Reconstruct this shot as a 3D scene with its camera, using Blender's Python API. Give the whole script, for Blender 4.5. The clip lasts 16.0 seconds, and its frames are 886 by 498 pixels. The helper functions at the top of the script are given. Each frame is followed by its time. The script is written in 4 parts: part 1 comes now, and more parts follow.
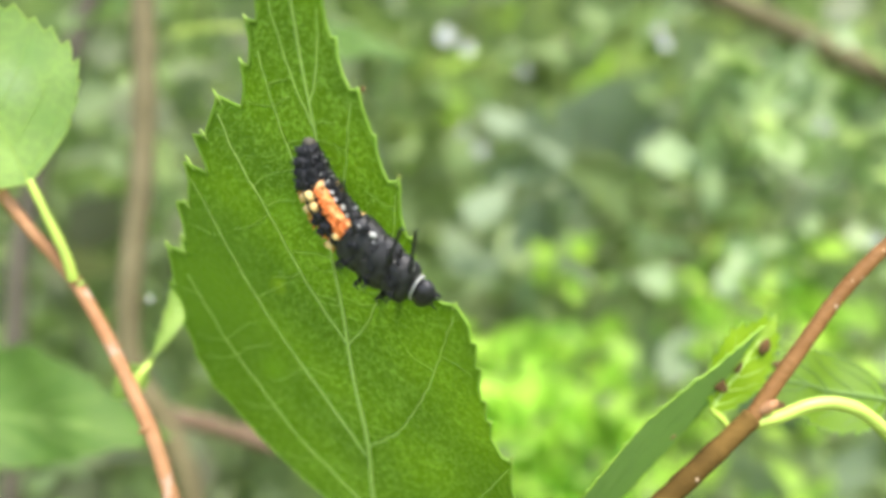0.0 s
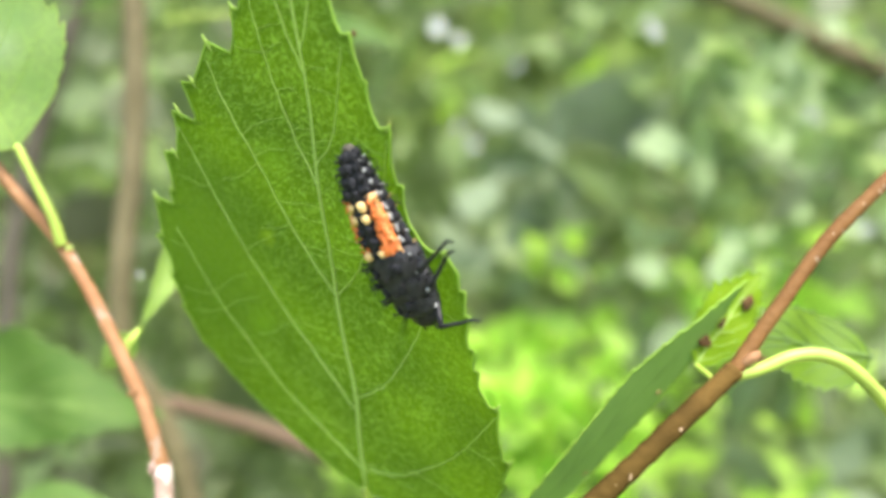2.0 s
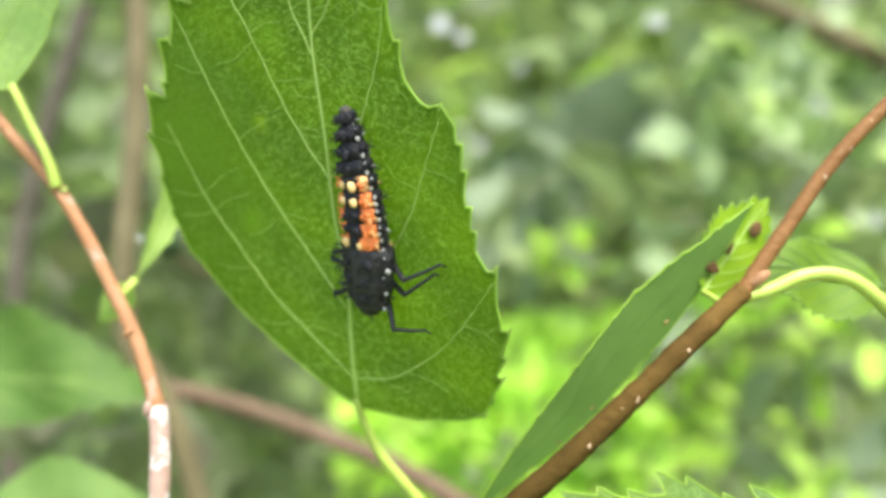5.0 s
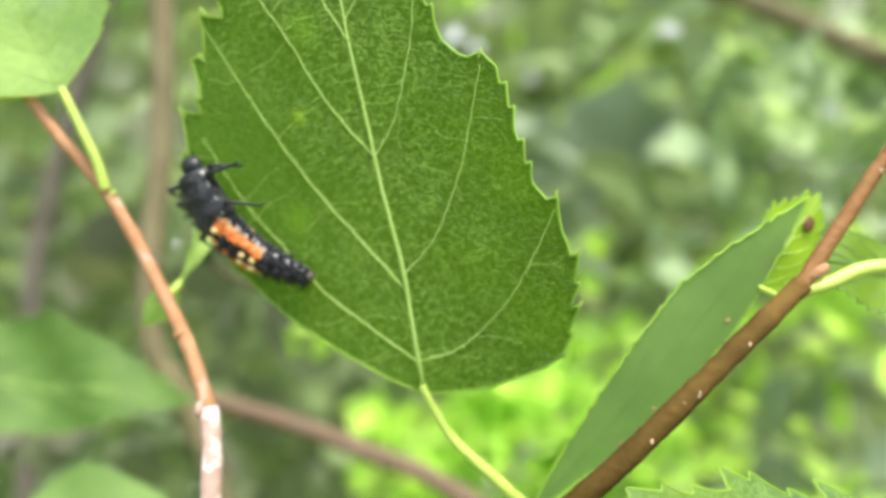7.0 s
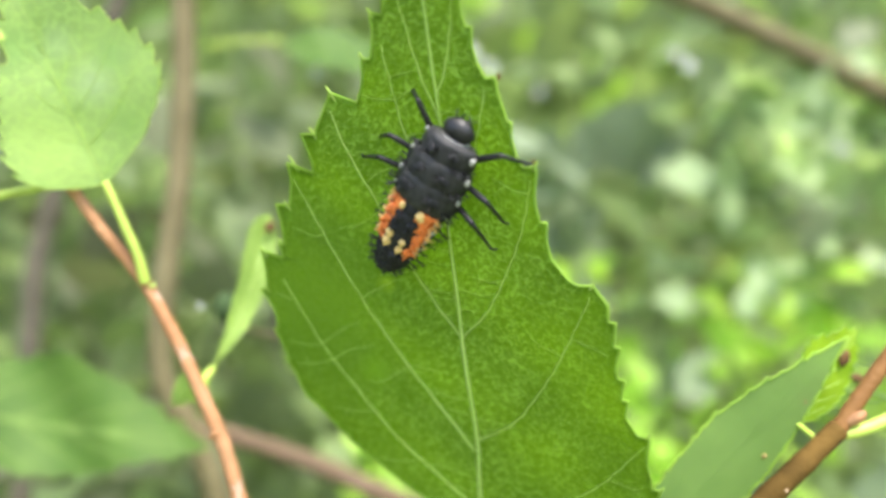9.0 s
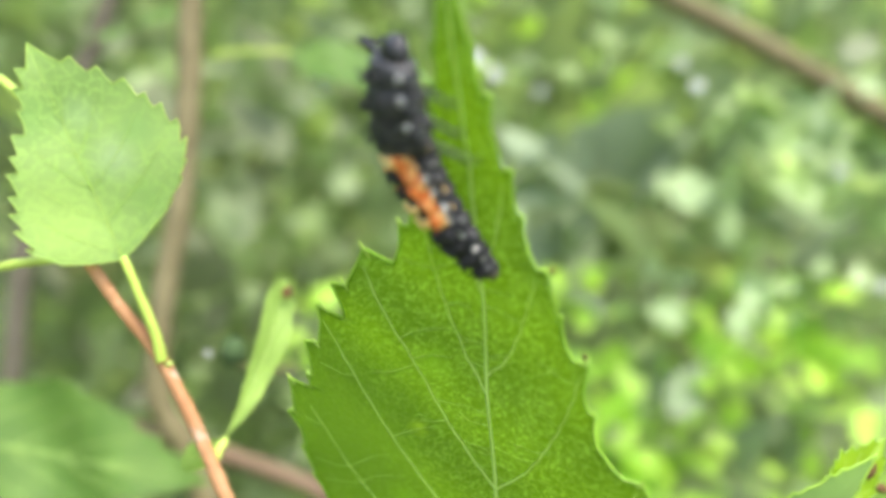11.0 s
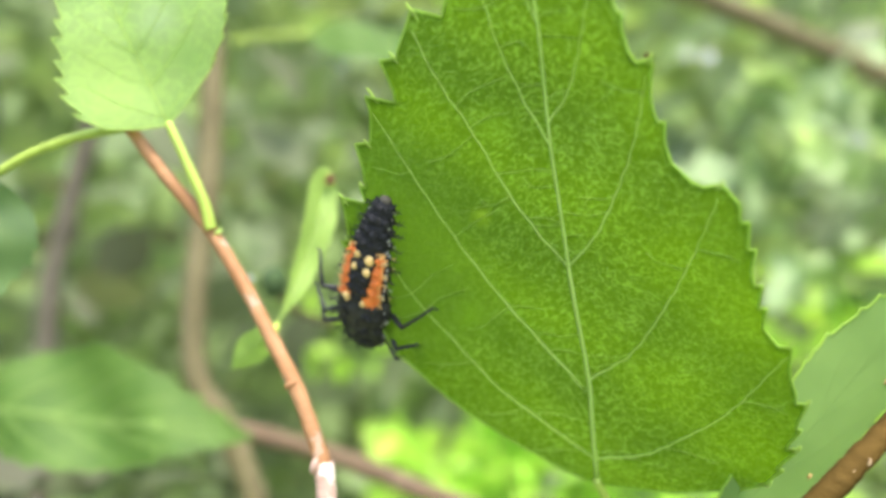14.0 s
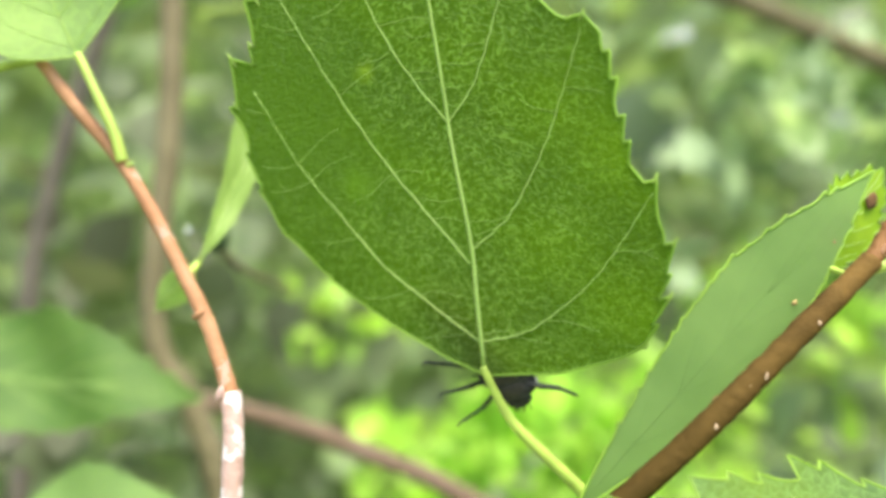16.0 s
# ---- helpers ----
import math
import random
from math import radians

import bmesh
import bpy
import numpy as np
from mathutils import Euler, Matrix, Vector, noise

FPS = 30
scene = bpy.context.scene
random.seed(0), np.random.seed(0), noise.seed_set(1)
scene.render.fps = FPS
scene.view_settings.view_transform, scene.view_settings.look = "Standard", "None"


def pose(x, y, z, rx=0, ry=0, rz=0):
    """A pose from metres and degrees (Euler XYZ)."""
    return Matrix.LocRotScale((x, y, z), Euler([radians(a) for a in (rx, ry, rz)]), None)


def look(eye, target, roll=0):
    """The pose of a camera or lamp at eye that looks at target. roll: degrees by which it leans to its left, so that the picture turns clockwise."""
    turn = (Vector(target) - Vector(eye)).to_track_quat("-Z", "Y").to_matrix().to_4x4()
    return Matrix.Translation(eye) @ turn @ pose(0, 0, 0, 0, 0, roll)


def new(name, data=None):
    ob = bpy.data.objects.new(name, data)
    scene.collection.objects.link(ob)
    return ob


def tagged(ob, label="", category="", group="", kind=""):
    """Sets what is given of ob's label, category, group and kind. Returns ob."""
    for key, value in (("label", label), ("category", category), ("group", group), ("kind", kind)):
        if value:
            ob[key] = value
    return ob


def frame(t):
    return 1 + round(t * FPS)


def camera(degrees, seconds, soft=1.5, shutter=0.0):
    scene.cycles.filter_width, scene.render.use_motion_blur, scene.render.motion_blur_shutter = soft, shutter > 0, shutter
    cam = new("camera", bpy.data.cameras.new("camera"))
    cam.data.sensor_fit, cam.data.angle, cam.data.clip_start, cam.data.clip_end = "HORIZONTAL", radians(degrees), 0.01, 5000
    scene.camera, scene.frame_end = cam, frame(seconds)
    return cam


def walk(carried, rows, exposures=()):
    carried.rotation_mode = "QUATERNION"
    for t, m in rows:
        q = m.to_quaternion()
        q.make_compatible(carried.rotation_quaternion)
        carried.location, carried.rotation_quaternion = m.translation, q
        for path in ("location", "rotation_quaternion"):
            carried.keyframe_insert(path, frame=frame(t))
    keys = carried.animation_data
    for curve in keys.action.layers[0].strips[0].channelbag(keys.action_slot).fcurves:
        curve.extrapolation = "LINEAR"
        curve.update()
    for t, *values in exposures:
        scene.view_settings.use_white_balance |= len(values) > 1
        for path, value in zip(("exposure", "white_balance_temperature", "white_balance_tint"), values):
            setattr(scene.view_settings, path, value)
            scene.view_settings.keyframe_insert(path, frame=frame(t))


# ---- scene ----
MM = 0.001
EYE = 0.8          # height of the first eye over the ground, in metres


def place(x, y, z):
    """A point of the plan, given in millimetres from the first eye."""
    return Vector((x * MM, y * MM, EYE + z * MM))


def at_mm(x, y, z, rx, ry, rz):
    return pose(x * MM, y * MM, EYE + z * MM, rx, ry, rz)


cam = camera(64.7, 16.0, soft=3.5)
cam.data.dof.use_dof = True
cam.data.dof.focus_distance = 0.0390
cam.data.dof.aperture_fstop = 18.0
CAMERA_ROWS = [
    (0.0, 0.03, 0.04, -0.01, 89.90, -0.12, -0.12),
    (0.5, -0.44, 0.50, -1.66, 89.95, 0.02, -0.12),
    (1.0, -0.21, 0.54, -3.63, 90.07, -0.23, -0.50),
    (1.5, 2.11, -0.57, -3.77, 90.35, 0.92, 0.11),
    (2.0, 0.68, -0.31, -2.92, 90.15, 0.29, -0.47),
    (2.5, 1.54, -0.05, -3.85, 90.37, 0.25, -0.22),
    (3.0, 2.59, -0.42, -5.21, 91.13, 1.12, 0.37),
    (3.5, 4.22, -0.85, -6.88, 91.67, 1.31, 0.99),
    (4.0, 1.80, -0.03, -6.96, 91.36, 0.44, -0.06),
    (6.5, 0.63, 0.95, -11.53, 92.74, 2.03, 1.00),
    (7.0, -1.98, 0.81, -9.67, 92.85, 1.56, 0.51),
    (7.5, -5.93, 1.37, -7.43, 92.58, 0.66, -0.04),
    (8.0, -4.71, 0.02, -6.31, 93.29, 1.76, 0.52),
    (8.5, -4.78, 0.08, -3.95, 92.57, 0.54, 0.21),
    (11.0, -8.69, 1.44, 6.72, 89.52, -3.33, -1.65),
    (11.5, -7.94, 2.10, 4.69, 91.29, -2.08, -0.77),
    (12.0, -8.54, 2.62, 4.84, 91.04, -3.00, -0.64),
    (12.5, -7.00, 2.20, 2.23, 91.81, -2.37, -0.19),
    (13.0, -6.72, 2.02, 0.06, 92.30, -1.46, 0.07),
    (13.5, -9.58, 2.45, -2.82, 92.35, -1.07, -0.51),
    (14.0, -10.85, 2.98, -7.28, 94.06, 0.87, -0.36),
    (14.5, -11.71, 3.50, -8.52, 93.57, -0.05, -0.89),
    (15.0, -9.30, 3.34, -10.35, 94.02, 0.78, -0.08),
    (15.5, -8.77, 3.95, -10.65, 93.89, 0.12, -0.32),
    (16.0, -4.87, 3.74, -11.94, 94.10, 1.14, 0.04),
]
walk(cam, [(r[0], at_mm(*r[1:])) for r in CAMERA_ROWS], exposures=[(0.0, 1.91), (4.2, 1.95), (6.5, 1.87), (8.5, 1.98), (12.5, 2.02), (14.5, 2.0), (16.0, 1.91)])

# ---- light: a bright overcast sky ----
world = bpy.data.worlds.new("sky")
scene.world = world
world.use_nodes = True
sky_nodes = world.node_tree.nodes
sky = sky_nodes.new("ShaderNodeTexSky")
sky.sky_type = "NISHITA"
sky.sun_disc = False
sky.sun_elevation = radians(62)
sky.sun_rotation = radians(155)
sky.air_density, sky.dust_density, sky.ozone_density = 1.0, 3.0, 1.0
world.node_tree.links.new(sky.outputs["Color"], sky_nodes["Background"].inputs["Color"])
sky_nodes["Background"].inputs["Strength"].default_value = 0.15
sun_data = bpy.data.lights.new("sun", "SUN")
sun_data.energy = 1.5
sun_data.angle = radians(16)
sun_data.color = (1.0, 0.96, 0.88)
sun = new("sun", sun_data)
sun.matrix_world = look((0, 0, 3), (-0.23, 0.49, 3 - 1.0))
tagged(sun, kind="structure")

# ---- materials ----


def principled(name, color, rough=0.5, spec=0.5):
    m = bpy.data.materials.new(name)
    m.use_nodes = True
    b = m.node_tree.nodes["Principled BSDF"]
    b.inputs["Base Color"].default_value = (*color, 1)
    b.inputs["Roughness"].default_value = rough
    b.inputs["Specular IOR Level"].default_value = spec
    return m, m.node_tree, b


def ramp(tree, fac, stops):
    r = tree.nodes.new("ShaderNodeValToRGB")
    e = r.color_ramp.elements
    while len(e) < len(stops):
        e.new(0.5)
    for k, (p, c) in enumerate(stops):
        e[k].position, e[k].color = p, (*c, 1)
    tree.links.new(fac, r.inputs["Fac"])
    return r.outputs["Color"]


def noise_tex(tree, scale, detail=4.0, vec=None):
    n = tree.nodes.new("ShaderNodeTexNoise")
    n.inputs["Scale"].default_value = scale
    n.inputs["Detail"].default_value = detail
    if vec is None:
        vec = tree.nodes.new("ShaderNodeTexCoord").outputs["Object"]
    tree.links.new(vec, n.inputs["Vector"])
    return n.outputs["Fac"]


def mix_color(tree, fac, a, b, mode="MIX"):
    n = tree.nodes.new("ShaderNodeMix")
    n.data_type, n.blend_type = "RGBA", mode
    for sock, v in ((n.inputs[0], fac), (n.inputs[6], a), (n.inputs[7], b)):
        if isinstance(v, (int, float)):
            sock.default_value = v
        elif isinstance(v, tuple):
            sock.default_value = (*v, 1)
        else:
            tree.links.new(v, sock)
    return n.outputs[2]


def bump(tree, height, strength, distance):
    n = tree.nodes.new("ShaderNodeBump")
    n.inputs["Strength"].default_value = strength
    n.inputs["Distance"].default_value = distance
    tree.links.new(height, n.inputs["Height"])
    return n.outputs["Normal"]


def leaf_material(name, dark, light, through_color, share=0.45, net=None, cell=0.55, rough=0.5, island=False, spec=0.35, stains_and_patches=(), ridges=False, relief=0.7):
    """Leaf tissue: a netted surface that also lets light through."""
    m, tree, b = principled(name, light, rough, spec)
    coarse = noise_tex(tree, 140.0, 3.0)
    color = ramp(tree, coarse, [(0.3, dark), (0.7, light)])
    trans = tree.nodes.new("ShaderNodeBsdfTranslucent")
    tcol = ramp(tree, coarse, [(0.25, tuple(c * 0.72 for c in through_color)), (0.75, through_color)])
    if island:
        g = tree.nodes.new("ShaderNodeNewGeometry")
        tone = ramp(tree, g.outputs["Random Per Island"], island)
        color = mix_color(tree, 0.75, color, tone)
        tcol = mix_color(tree, 0.75, tcol, mix_color(tree, 1.0, tone, (1.5, 1.6, 0.9), "MULTIPLY"))
    normal = None
    if net:
        v = tree.nodes.new("ShaderNodeTexVoronoi")
        v.feature = "DISTANCE_TO_EDGE"
        v.inputs["Scale"].default_value = 1.0 / (cell * MM)
        squash = tree.nodes.new("ShaderNodeVectorMath")
        squash.operation = "MULTIPLY"
        squash.inputs[1].default_value = (0.9, 1.0, 1.08)
        co = tree.nodes.new("ShaderNodeTexCoord").outputs["Object"]
        n = tree.nodes.new("ShaderNodeTexNoise")
        n.inputs["Scale"].default_value = 900.0
        tree.links.new(co, n.inputs["Vector"])
        warp = tree.nodes.new("ShaderNodeVectorMath")
        warp.operation = "MULTIPLY_ADD"
        tree.links.new(n.outputs["Color"], warp.inputs[0])
        warp.inputs[1].default_value = (0.0006, 0.0, 0.0006)
        tree.links.new(co, warp.inputs[2])
        tree.links.new(warp.outputs[0], squash.inputs[0])
        tree.links.new(squash.outputs[0], v.inputs["Vector"])
        line = ramp(tree, v.outputs["Distance"], [(0.03, (1, 1, 1)), (0.20, (0, 0, 0))])
        some = ramp(tree, noise_tex(tree, 520.0, 3.0), [(0.34, (0.62, 0.62, 0.62)), (0.62, (1, 1, 1))])
        broken = ramp(tree, noise_tex(tree, 2600.0, 2.0, co), [(0.38, (0.15, 0.15, 0.15)), (0.54, (1, 1, 1))])
        line = mix_color(tree, 1.0, line, broken, "MULTIPLY")
        height = v.outputs["Distance"]
        if ridges:
            # short pale ridges that wriggle from vein to vein, strongest beside the midrib
            apart = tree.nodes.new("ShaderNodeSeparateXYZ")
            tree.links.new(co, apart.inputs[0])

            def math_node(op, a, b=None, c=None):
                node = tree.nodes.new("ShaderNodeMath")
                node.operation = op
                for sock, value in zip(node.inputs, (a, b, c)):
                    if isinstance(value, (int, float)):
                        sock.default_value = value
                    elif value is not None:
                        tree.links.new(value, sock)
                return node.outputs[0]
            side = math_node("ABSOLUTE", apart.outputs["X"])
            run = math_node("MULTIPLY_ADD", side, 0.5, math_node("MULTIPLY", apart.outputs["Z"], 0.87))
            sway = math_node("MULTIPLY_ADD", noise_tex(tree, 1700.0, 1.0, co), 24.0, math_node("MULTIPLY", noise_tex(tree, 3200.0, 1.0, co), 9.0))
            wave = math_node("SINE", math_node("MULTIPLY_ADD", run, 2 * math.pi / (0.55 * MM), sway))
            height = math_node("MULTIPLY_ADD", wave, 0.5, 0.5)
            wriggle = mix_color(tree, 1.0, ramp(tree, height, [(0.50, (0, 0, 0)), (0.95, (0.95, 0.95, 0.95))]), broken, "MULTIPLY")
            fade = ramp(tree, math_node("MULTIPLY", side, 100.0), [(0.25, (1, 1, 1)), (1.0, (0.35, 0.35, 0.35))])
            line = mix_color(tree, 1.0, mix_color(tree, 0.4, (0, 0, 0), line), mix_color(tree, 1.0, wriggle, fade, "MULTIPLY"), "ADD")
        k = tree.nodes.new("ShaderNodeMath")
        k.operation = "MULTIPLY"
        tree.links.new(line, k.inputs[0])
        tree.links.new(some, k.inputs[1])
        k.use_clamp = True
        color = mix_color(tree, k.outputs[0], color, net)
        tcol = mix_color(tree, k.outputs[0], tcol, tuple(min(1.0, c * 1.15) for c in through_color))
        for (x, z, radius, tint, amount) in stains_and_patches:
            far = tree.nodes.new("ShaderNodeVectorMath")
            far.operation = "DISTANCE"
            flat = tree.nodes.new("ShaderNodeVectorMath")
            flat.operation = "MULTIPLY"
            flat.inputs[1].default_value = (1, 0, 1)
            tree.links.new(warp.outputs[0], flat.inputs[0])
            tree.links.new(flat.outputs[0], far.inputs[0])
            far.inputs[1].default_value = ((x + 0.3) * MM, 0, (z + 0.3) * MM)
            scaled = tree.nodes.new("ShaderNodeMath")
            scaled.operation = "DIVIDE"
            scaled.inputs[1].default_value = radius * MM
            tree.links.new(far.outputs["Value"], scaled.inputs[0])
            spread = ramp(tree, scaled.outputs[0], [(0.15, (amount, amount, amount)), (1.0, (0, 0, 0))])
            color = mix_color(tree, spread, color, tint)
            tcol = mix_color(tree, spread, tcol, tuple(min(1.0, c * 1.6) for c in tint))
        normal = bump(tree, height, relief, 0.00012 if ridges else 0.0002)
    else:
        normal = bump(tree, noise_tex(tree, 900.0, 3.0), 0.3, 0.0002)
    tree.links.new(color, b.inputs["Base Color"])
    tree.links.new(tcol, trans.inputs["Color"])
    tree.links.new(normal, b.inputs["Normal"])
    mix = tree.nodes.new("ShaderNodeMixShader")
    mix.inputs[0].default_value = share
    tree.links.new(b.outputs[0], mix.inputs[1])
    tree.links.new(trans.outputs[0], mix.inputs[2])
    tree.links.new(mix.outputs[0], tree.nodes["Material Output"].inputs["Surface"])
    return m


def bark_material(name, a, b_col, scale, rough=0.6, spots=None, spec=0.4, young=None):
    """Bark in two tones; young gives the stretch of x, in millimetres, over which it grows paler, and how much."""
    m, tree, b = principled(name, a, rough, spec)
    co = tree.nodes.new("ShaderNodeTexCoord").outputs["Object"]
    n1 = noise_tex(tree, scale, 6.0, co)
    color = ramp(tree, n1, [(0.3, a), (0.7, b_col)])
    if young:
        apart = tree.nodes.new("ShaderNodeSeparateXYZ")
        tree.links.new(co, apart.inputs[0])
        reach = tree.nodes.new("ShaderNodeMapRange")
        reach.inputs["From Min"].default_value, reach.inputs["From Max"].default_value = young[0] * MM, young[1] * MM
        tree.links.new(apart.outputs["X"], reach.inputs["Value"])
        color = mix_color(tree, reach.outputs["Result"], color, mix_color(tree, 1.0, color, young[2], "MULTIPLY"))
    fine = noise_tex(tree, scale * 9, 4.0, co)
    color = mix_color(tree, mix_color(tree, 1.0, fine, (0.5, 0.5, 0.5), "MULTIPLY"), color, tuple(c * 0.55 for c in a))
    if spots:
        n2 = noise_tex(tree, spots[0], 3.0, co)
        color = mix_color(tree, ramp(tree, n2, [(spots[1], (0, 0, 0)), (spots[1] + 0.05, (1, 1, 1))]), color, spots[2])
    tree.links.new(color, b.inputs["Base Color"])
    tree.links.new(bump(tree, fine, 0.5, 0.0003), b.inputs["Normal"])
    return m


def plain(name, color, rough=0.6, spec=0.4, scale=1500.0, amount=0.35):
    """A small-part surface with fine mottling."""
    m, tree, b = principled(name, color, rough, spec)
    n = noise_tex(tree, scale, 4.0)
    tree.links.new(ramp(tree, n, [(0.3, tuple(c * (1 - amount) for c in color)), (0.7, tuple(min(1, c * (1 + amount)) for c in color))]), b.inputs["Base Color"])
    tree.links.new(bump(tree, n, 0.4, 0.0001), b.inputs["Normal"])
    return m


# The last, broad patch makes the blade's left half lighter and yellower.
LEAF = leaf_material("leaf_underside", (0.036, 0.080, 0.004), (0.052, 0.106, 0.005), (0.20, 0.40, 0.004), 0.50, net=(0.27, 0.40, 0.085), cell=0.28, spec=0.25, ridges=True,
                     stains_and_patches=((-4.6, 3.4, 0.8, (0.30, 0.45, 0.02), 0.85), (-6.2, -3.0, 1.5, (0.17, 0.33, 0.01), 0.7), (-3.0, 8.6, 1.6, (0.16, 0.31, 0.01), 0.6), (-9.5, 1.5, 9.0, (0.10, 0.195, 0.01), 0.75)))
VEIN = leaf_material("vein", (0.42, 0.60, 0.15), (0.52, 0.69, 0.20), (0.80, 0.96, 0.25), 0.30, spec=0.2)
FINE_VEIN = leaf_material("fine_vein", (0.33, 0.49, 0.10), (0.40, 0.56, 0.13), (0.75, 0.95, 0.18), 0.30, spec=0.2)
MARGIN = leaf_material("leaf_margin", (0.24, 0.40, 0.05), (0.32, 0.49, 0.07), (0.50, 0.80, 0.06), 0.4)
TOOTH = leaf_material("tooth_tip_skin", (0.36, 0.50, 0.10), (0.44, 0.58, 0.14), (0.60, 0.85, 0.14), 0.4, rough=0.3)
PETIOLE = plain("petiole_skin", (0.35, 0.46, 0.075), 0.45, 0.5, 500.0, 0.2)
# First patch: yellower lower left, with the brighter light there painted in.
PALE_LEAF = leaf_material("pale_leaf", (0.20, 0.325, 0.090), (0.34, 0.47, 0.150), (0.58, 0.80, 0.20), 0.38, net=(0.30, 0.45, 0.12), cell=0.9, rough=0.42, spec=0.4, relief=0.2,
                          stains_and_patches=((-2.4, 3.0, 4.2, (0.38, 0.54, 0.13), 0.65), (2.2, 6.4, 2.0, (0.40, 0.50, 0.28), 0.5), (1.2, 9.6, 1.6, (0.38, 0.50, 0.25), 0.4), (4.2, 7.6, 1.8, (0.22, 0.36, 0.11), 0.6), (3.2, 3.4, 1.5, (0.24, 0.39, 0.10), 0.6), (-1.6, 10.4, 2.0, (0.21, 0.36, 0.09), 0.6)))
FAINT_VEIN = leaf_material("faint_vein", (0.36, 0.50, 0.15), (0.44, 0.58, 0.20), (0.80, 0.98, 0.25), 0.55, rough=0.5)
GREY_LEAF = leaf_material("matt_leaf", (0.13, 0.22, 0.060), (0.215, 0.325, 0.095), (0.31, 0.55, 0.08), 0.42, rough=0.65, spec=0.2)
DULL_LEAF = leaf_material("dull_leaf", (0.064, 0.128, 0.023), (0.106, 0.188, 0.038), (0.15, 0.33, 0.02), 0.35, rough=0.55, spec=0.2)
DULL_VEIN = leaf_material("dull_vein", (0.18, 0.29, 0.07), (0.22, 0.34, 0.09), (0.18, 0.34, 0.05), 0.3, rough=0.7, spec=0.15)
MOTTLED = leaf_material("mottled_leaf", (0.045, 0.105, 0.04), (0.18, 0.28, 0.03), (0.26, 0.50, 0.03), 0.4, net=(0.17, 0.28, 0.07), rough=0.6, spec=0.25)
YOUNG_LEAF = leaf_material("young_leaf_skin", (0.24, 0.36, 0.08), (0.34, 0.48, 0.11), (0.42, 0.66, 0.10), 0.4, rough=0.5)
# Dull green leaf behind the fork; its shade is mixed into the colour.
SHADED_OLIVE_LEAF = leaf_material("shaded_olive_leaf", (0.10, 0.19, 0.012), (0.18, 0.29, 0.022), (0.28, 0.52, 0.02), 0.4)
FORK_LEAF = leaf_material("yellow_green_leaf", (0.21, 0.35, 0.014), (0.33, 0.50, 0.022), (0.48, 0.78, 0.02), 0.45)
LIME_LEAF = leaf_material("lime_leaf", (0.23, 0.50, 0.035), (0.32, 0.60, 0.05), (0.52, 0.95, 0.06), 0.5)
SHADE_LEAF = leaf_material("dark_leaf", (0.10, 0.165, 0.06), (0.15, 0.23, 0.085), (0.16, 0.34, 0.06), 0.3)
SCORCH = plain("scorched_spot", (0.10, 0.055, 0.02), 0.8, 0.2)
DRY = plain("dry_fleck", (0.34, 0.25, 0.09), 0.8, 0.2)
HOLE = plain("dark_spot", (0.045, 0.075, 0.03), 0.9, 0.1)
TWIG_RED = bark_material("orange_bark", (0.33, 0.155, 0.064), (0.45, 0.25, 0.125), 260.0, 0.6, spots=(800.0, 0.57, (0.36, 0.25, 0.17)), spec=0.25)
TWIG_TAN = bark_material("tan_bark", (0.17, 0.076, 0.020), (0.27, 0.138, 0.045), 260.0, 0.65, spec=0.2)
TWIG_WHITE = bark_material("peeling_white_bark", (0.50, 0.31, 0.24), (0.60, 0.45, 0.38), 300.0, 0.6, spots=(900.0, 0.52, (0.68, 0.58, 0.53)))
TWIG_BROWN = bark_material("brown_bark", (0.042, 0.026, 0.006), (0.100, 0.062, 0.014), 240.0, 0.8, spec=0.06, young=(14.0, 26.0, (1.9, 1.8, 2.1)))
TWIG_FAR = bark_material("dull_bark", (0.135, 0.115, 0.060), (0.21, 0.180, 0.098), 120.0, 0.8, spec=0.1)
TWIG_GREY = bark_material("grey_bark", (0.092, 0.082, 0.060), (0.140, 0.126, 0.092), 120.0, 0.8, spec=0.1)
TWIG_ROSE = bark_material("rosy_bark", (0.125, 0.086, 0.052), (0.19, 0.135, 0.090), 120.0, 0.8, spec=0.1)
LENTICEL = plain("lenticel", (0.44, 0.31, 0.19), 0.7, 0.3)
BLACK = plain("black_cuticle", (0.017, 0.017, 0.020), 0.7, 0.3, 3500.0, 0.6)
GREY_CUTICLE = plain("grey_black_cuticle", (0.021, 0.021, 0.022), 0.6, 0.4, 2600.0, 0.8)
BELLY = plain("belly_skin", (0.038, 0.034, 0.026), 0.7, 0.3, 1800.0, 0.4)
HEAD_BLACK = plain("glossy_head", (0.014, 0.014, 0.015), 0.42, 0.4, 2000.0, 0.5)
SPINE_BLACK = plain("black_spine", (0.010, 0.010, 0.012), 0.5, 0.4)
ORANGE = plain("orange_cuticle", (0.74, 0.20, 0.045), 0.55, 0.4, 2200.0, 0.3)
PEACH = plain("peach_cuticle", (0.76, 0.40, 0.15), 0.55, 0.4, 2200.0, 0.2)
TAIL = plain("tail_skin", (0.085, 0.075, 0.055), 0.6, 0.3, 2600.0, 0.4)
CREAM = plain("cream_cuticle", (0.72, 0.50, 0.20), 0.6, 0.4, 2200.0, 0.2)
WHITE = plain("white_cuticle", (0.40, 0.40, 0.38), 0.5, 0.4, 2200.0, 0.15)
PETAL = plain("white_petal", (0.42, 0.45, 0.43), 0.6, 0.3, 300.0, 0.08)
EARTH = bark_material("mossy_earth", (0.10, 0.13, 0.05), (0.17, 0.20, 0.08), 12.0, 0.9)

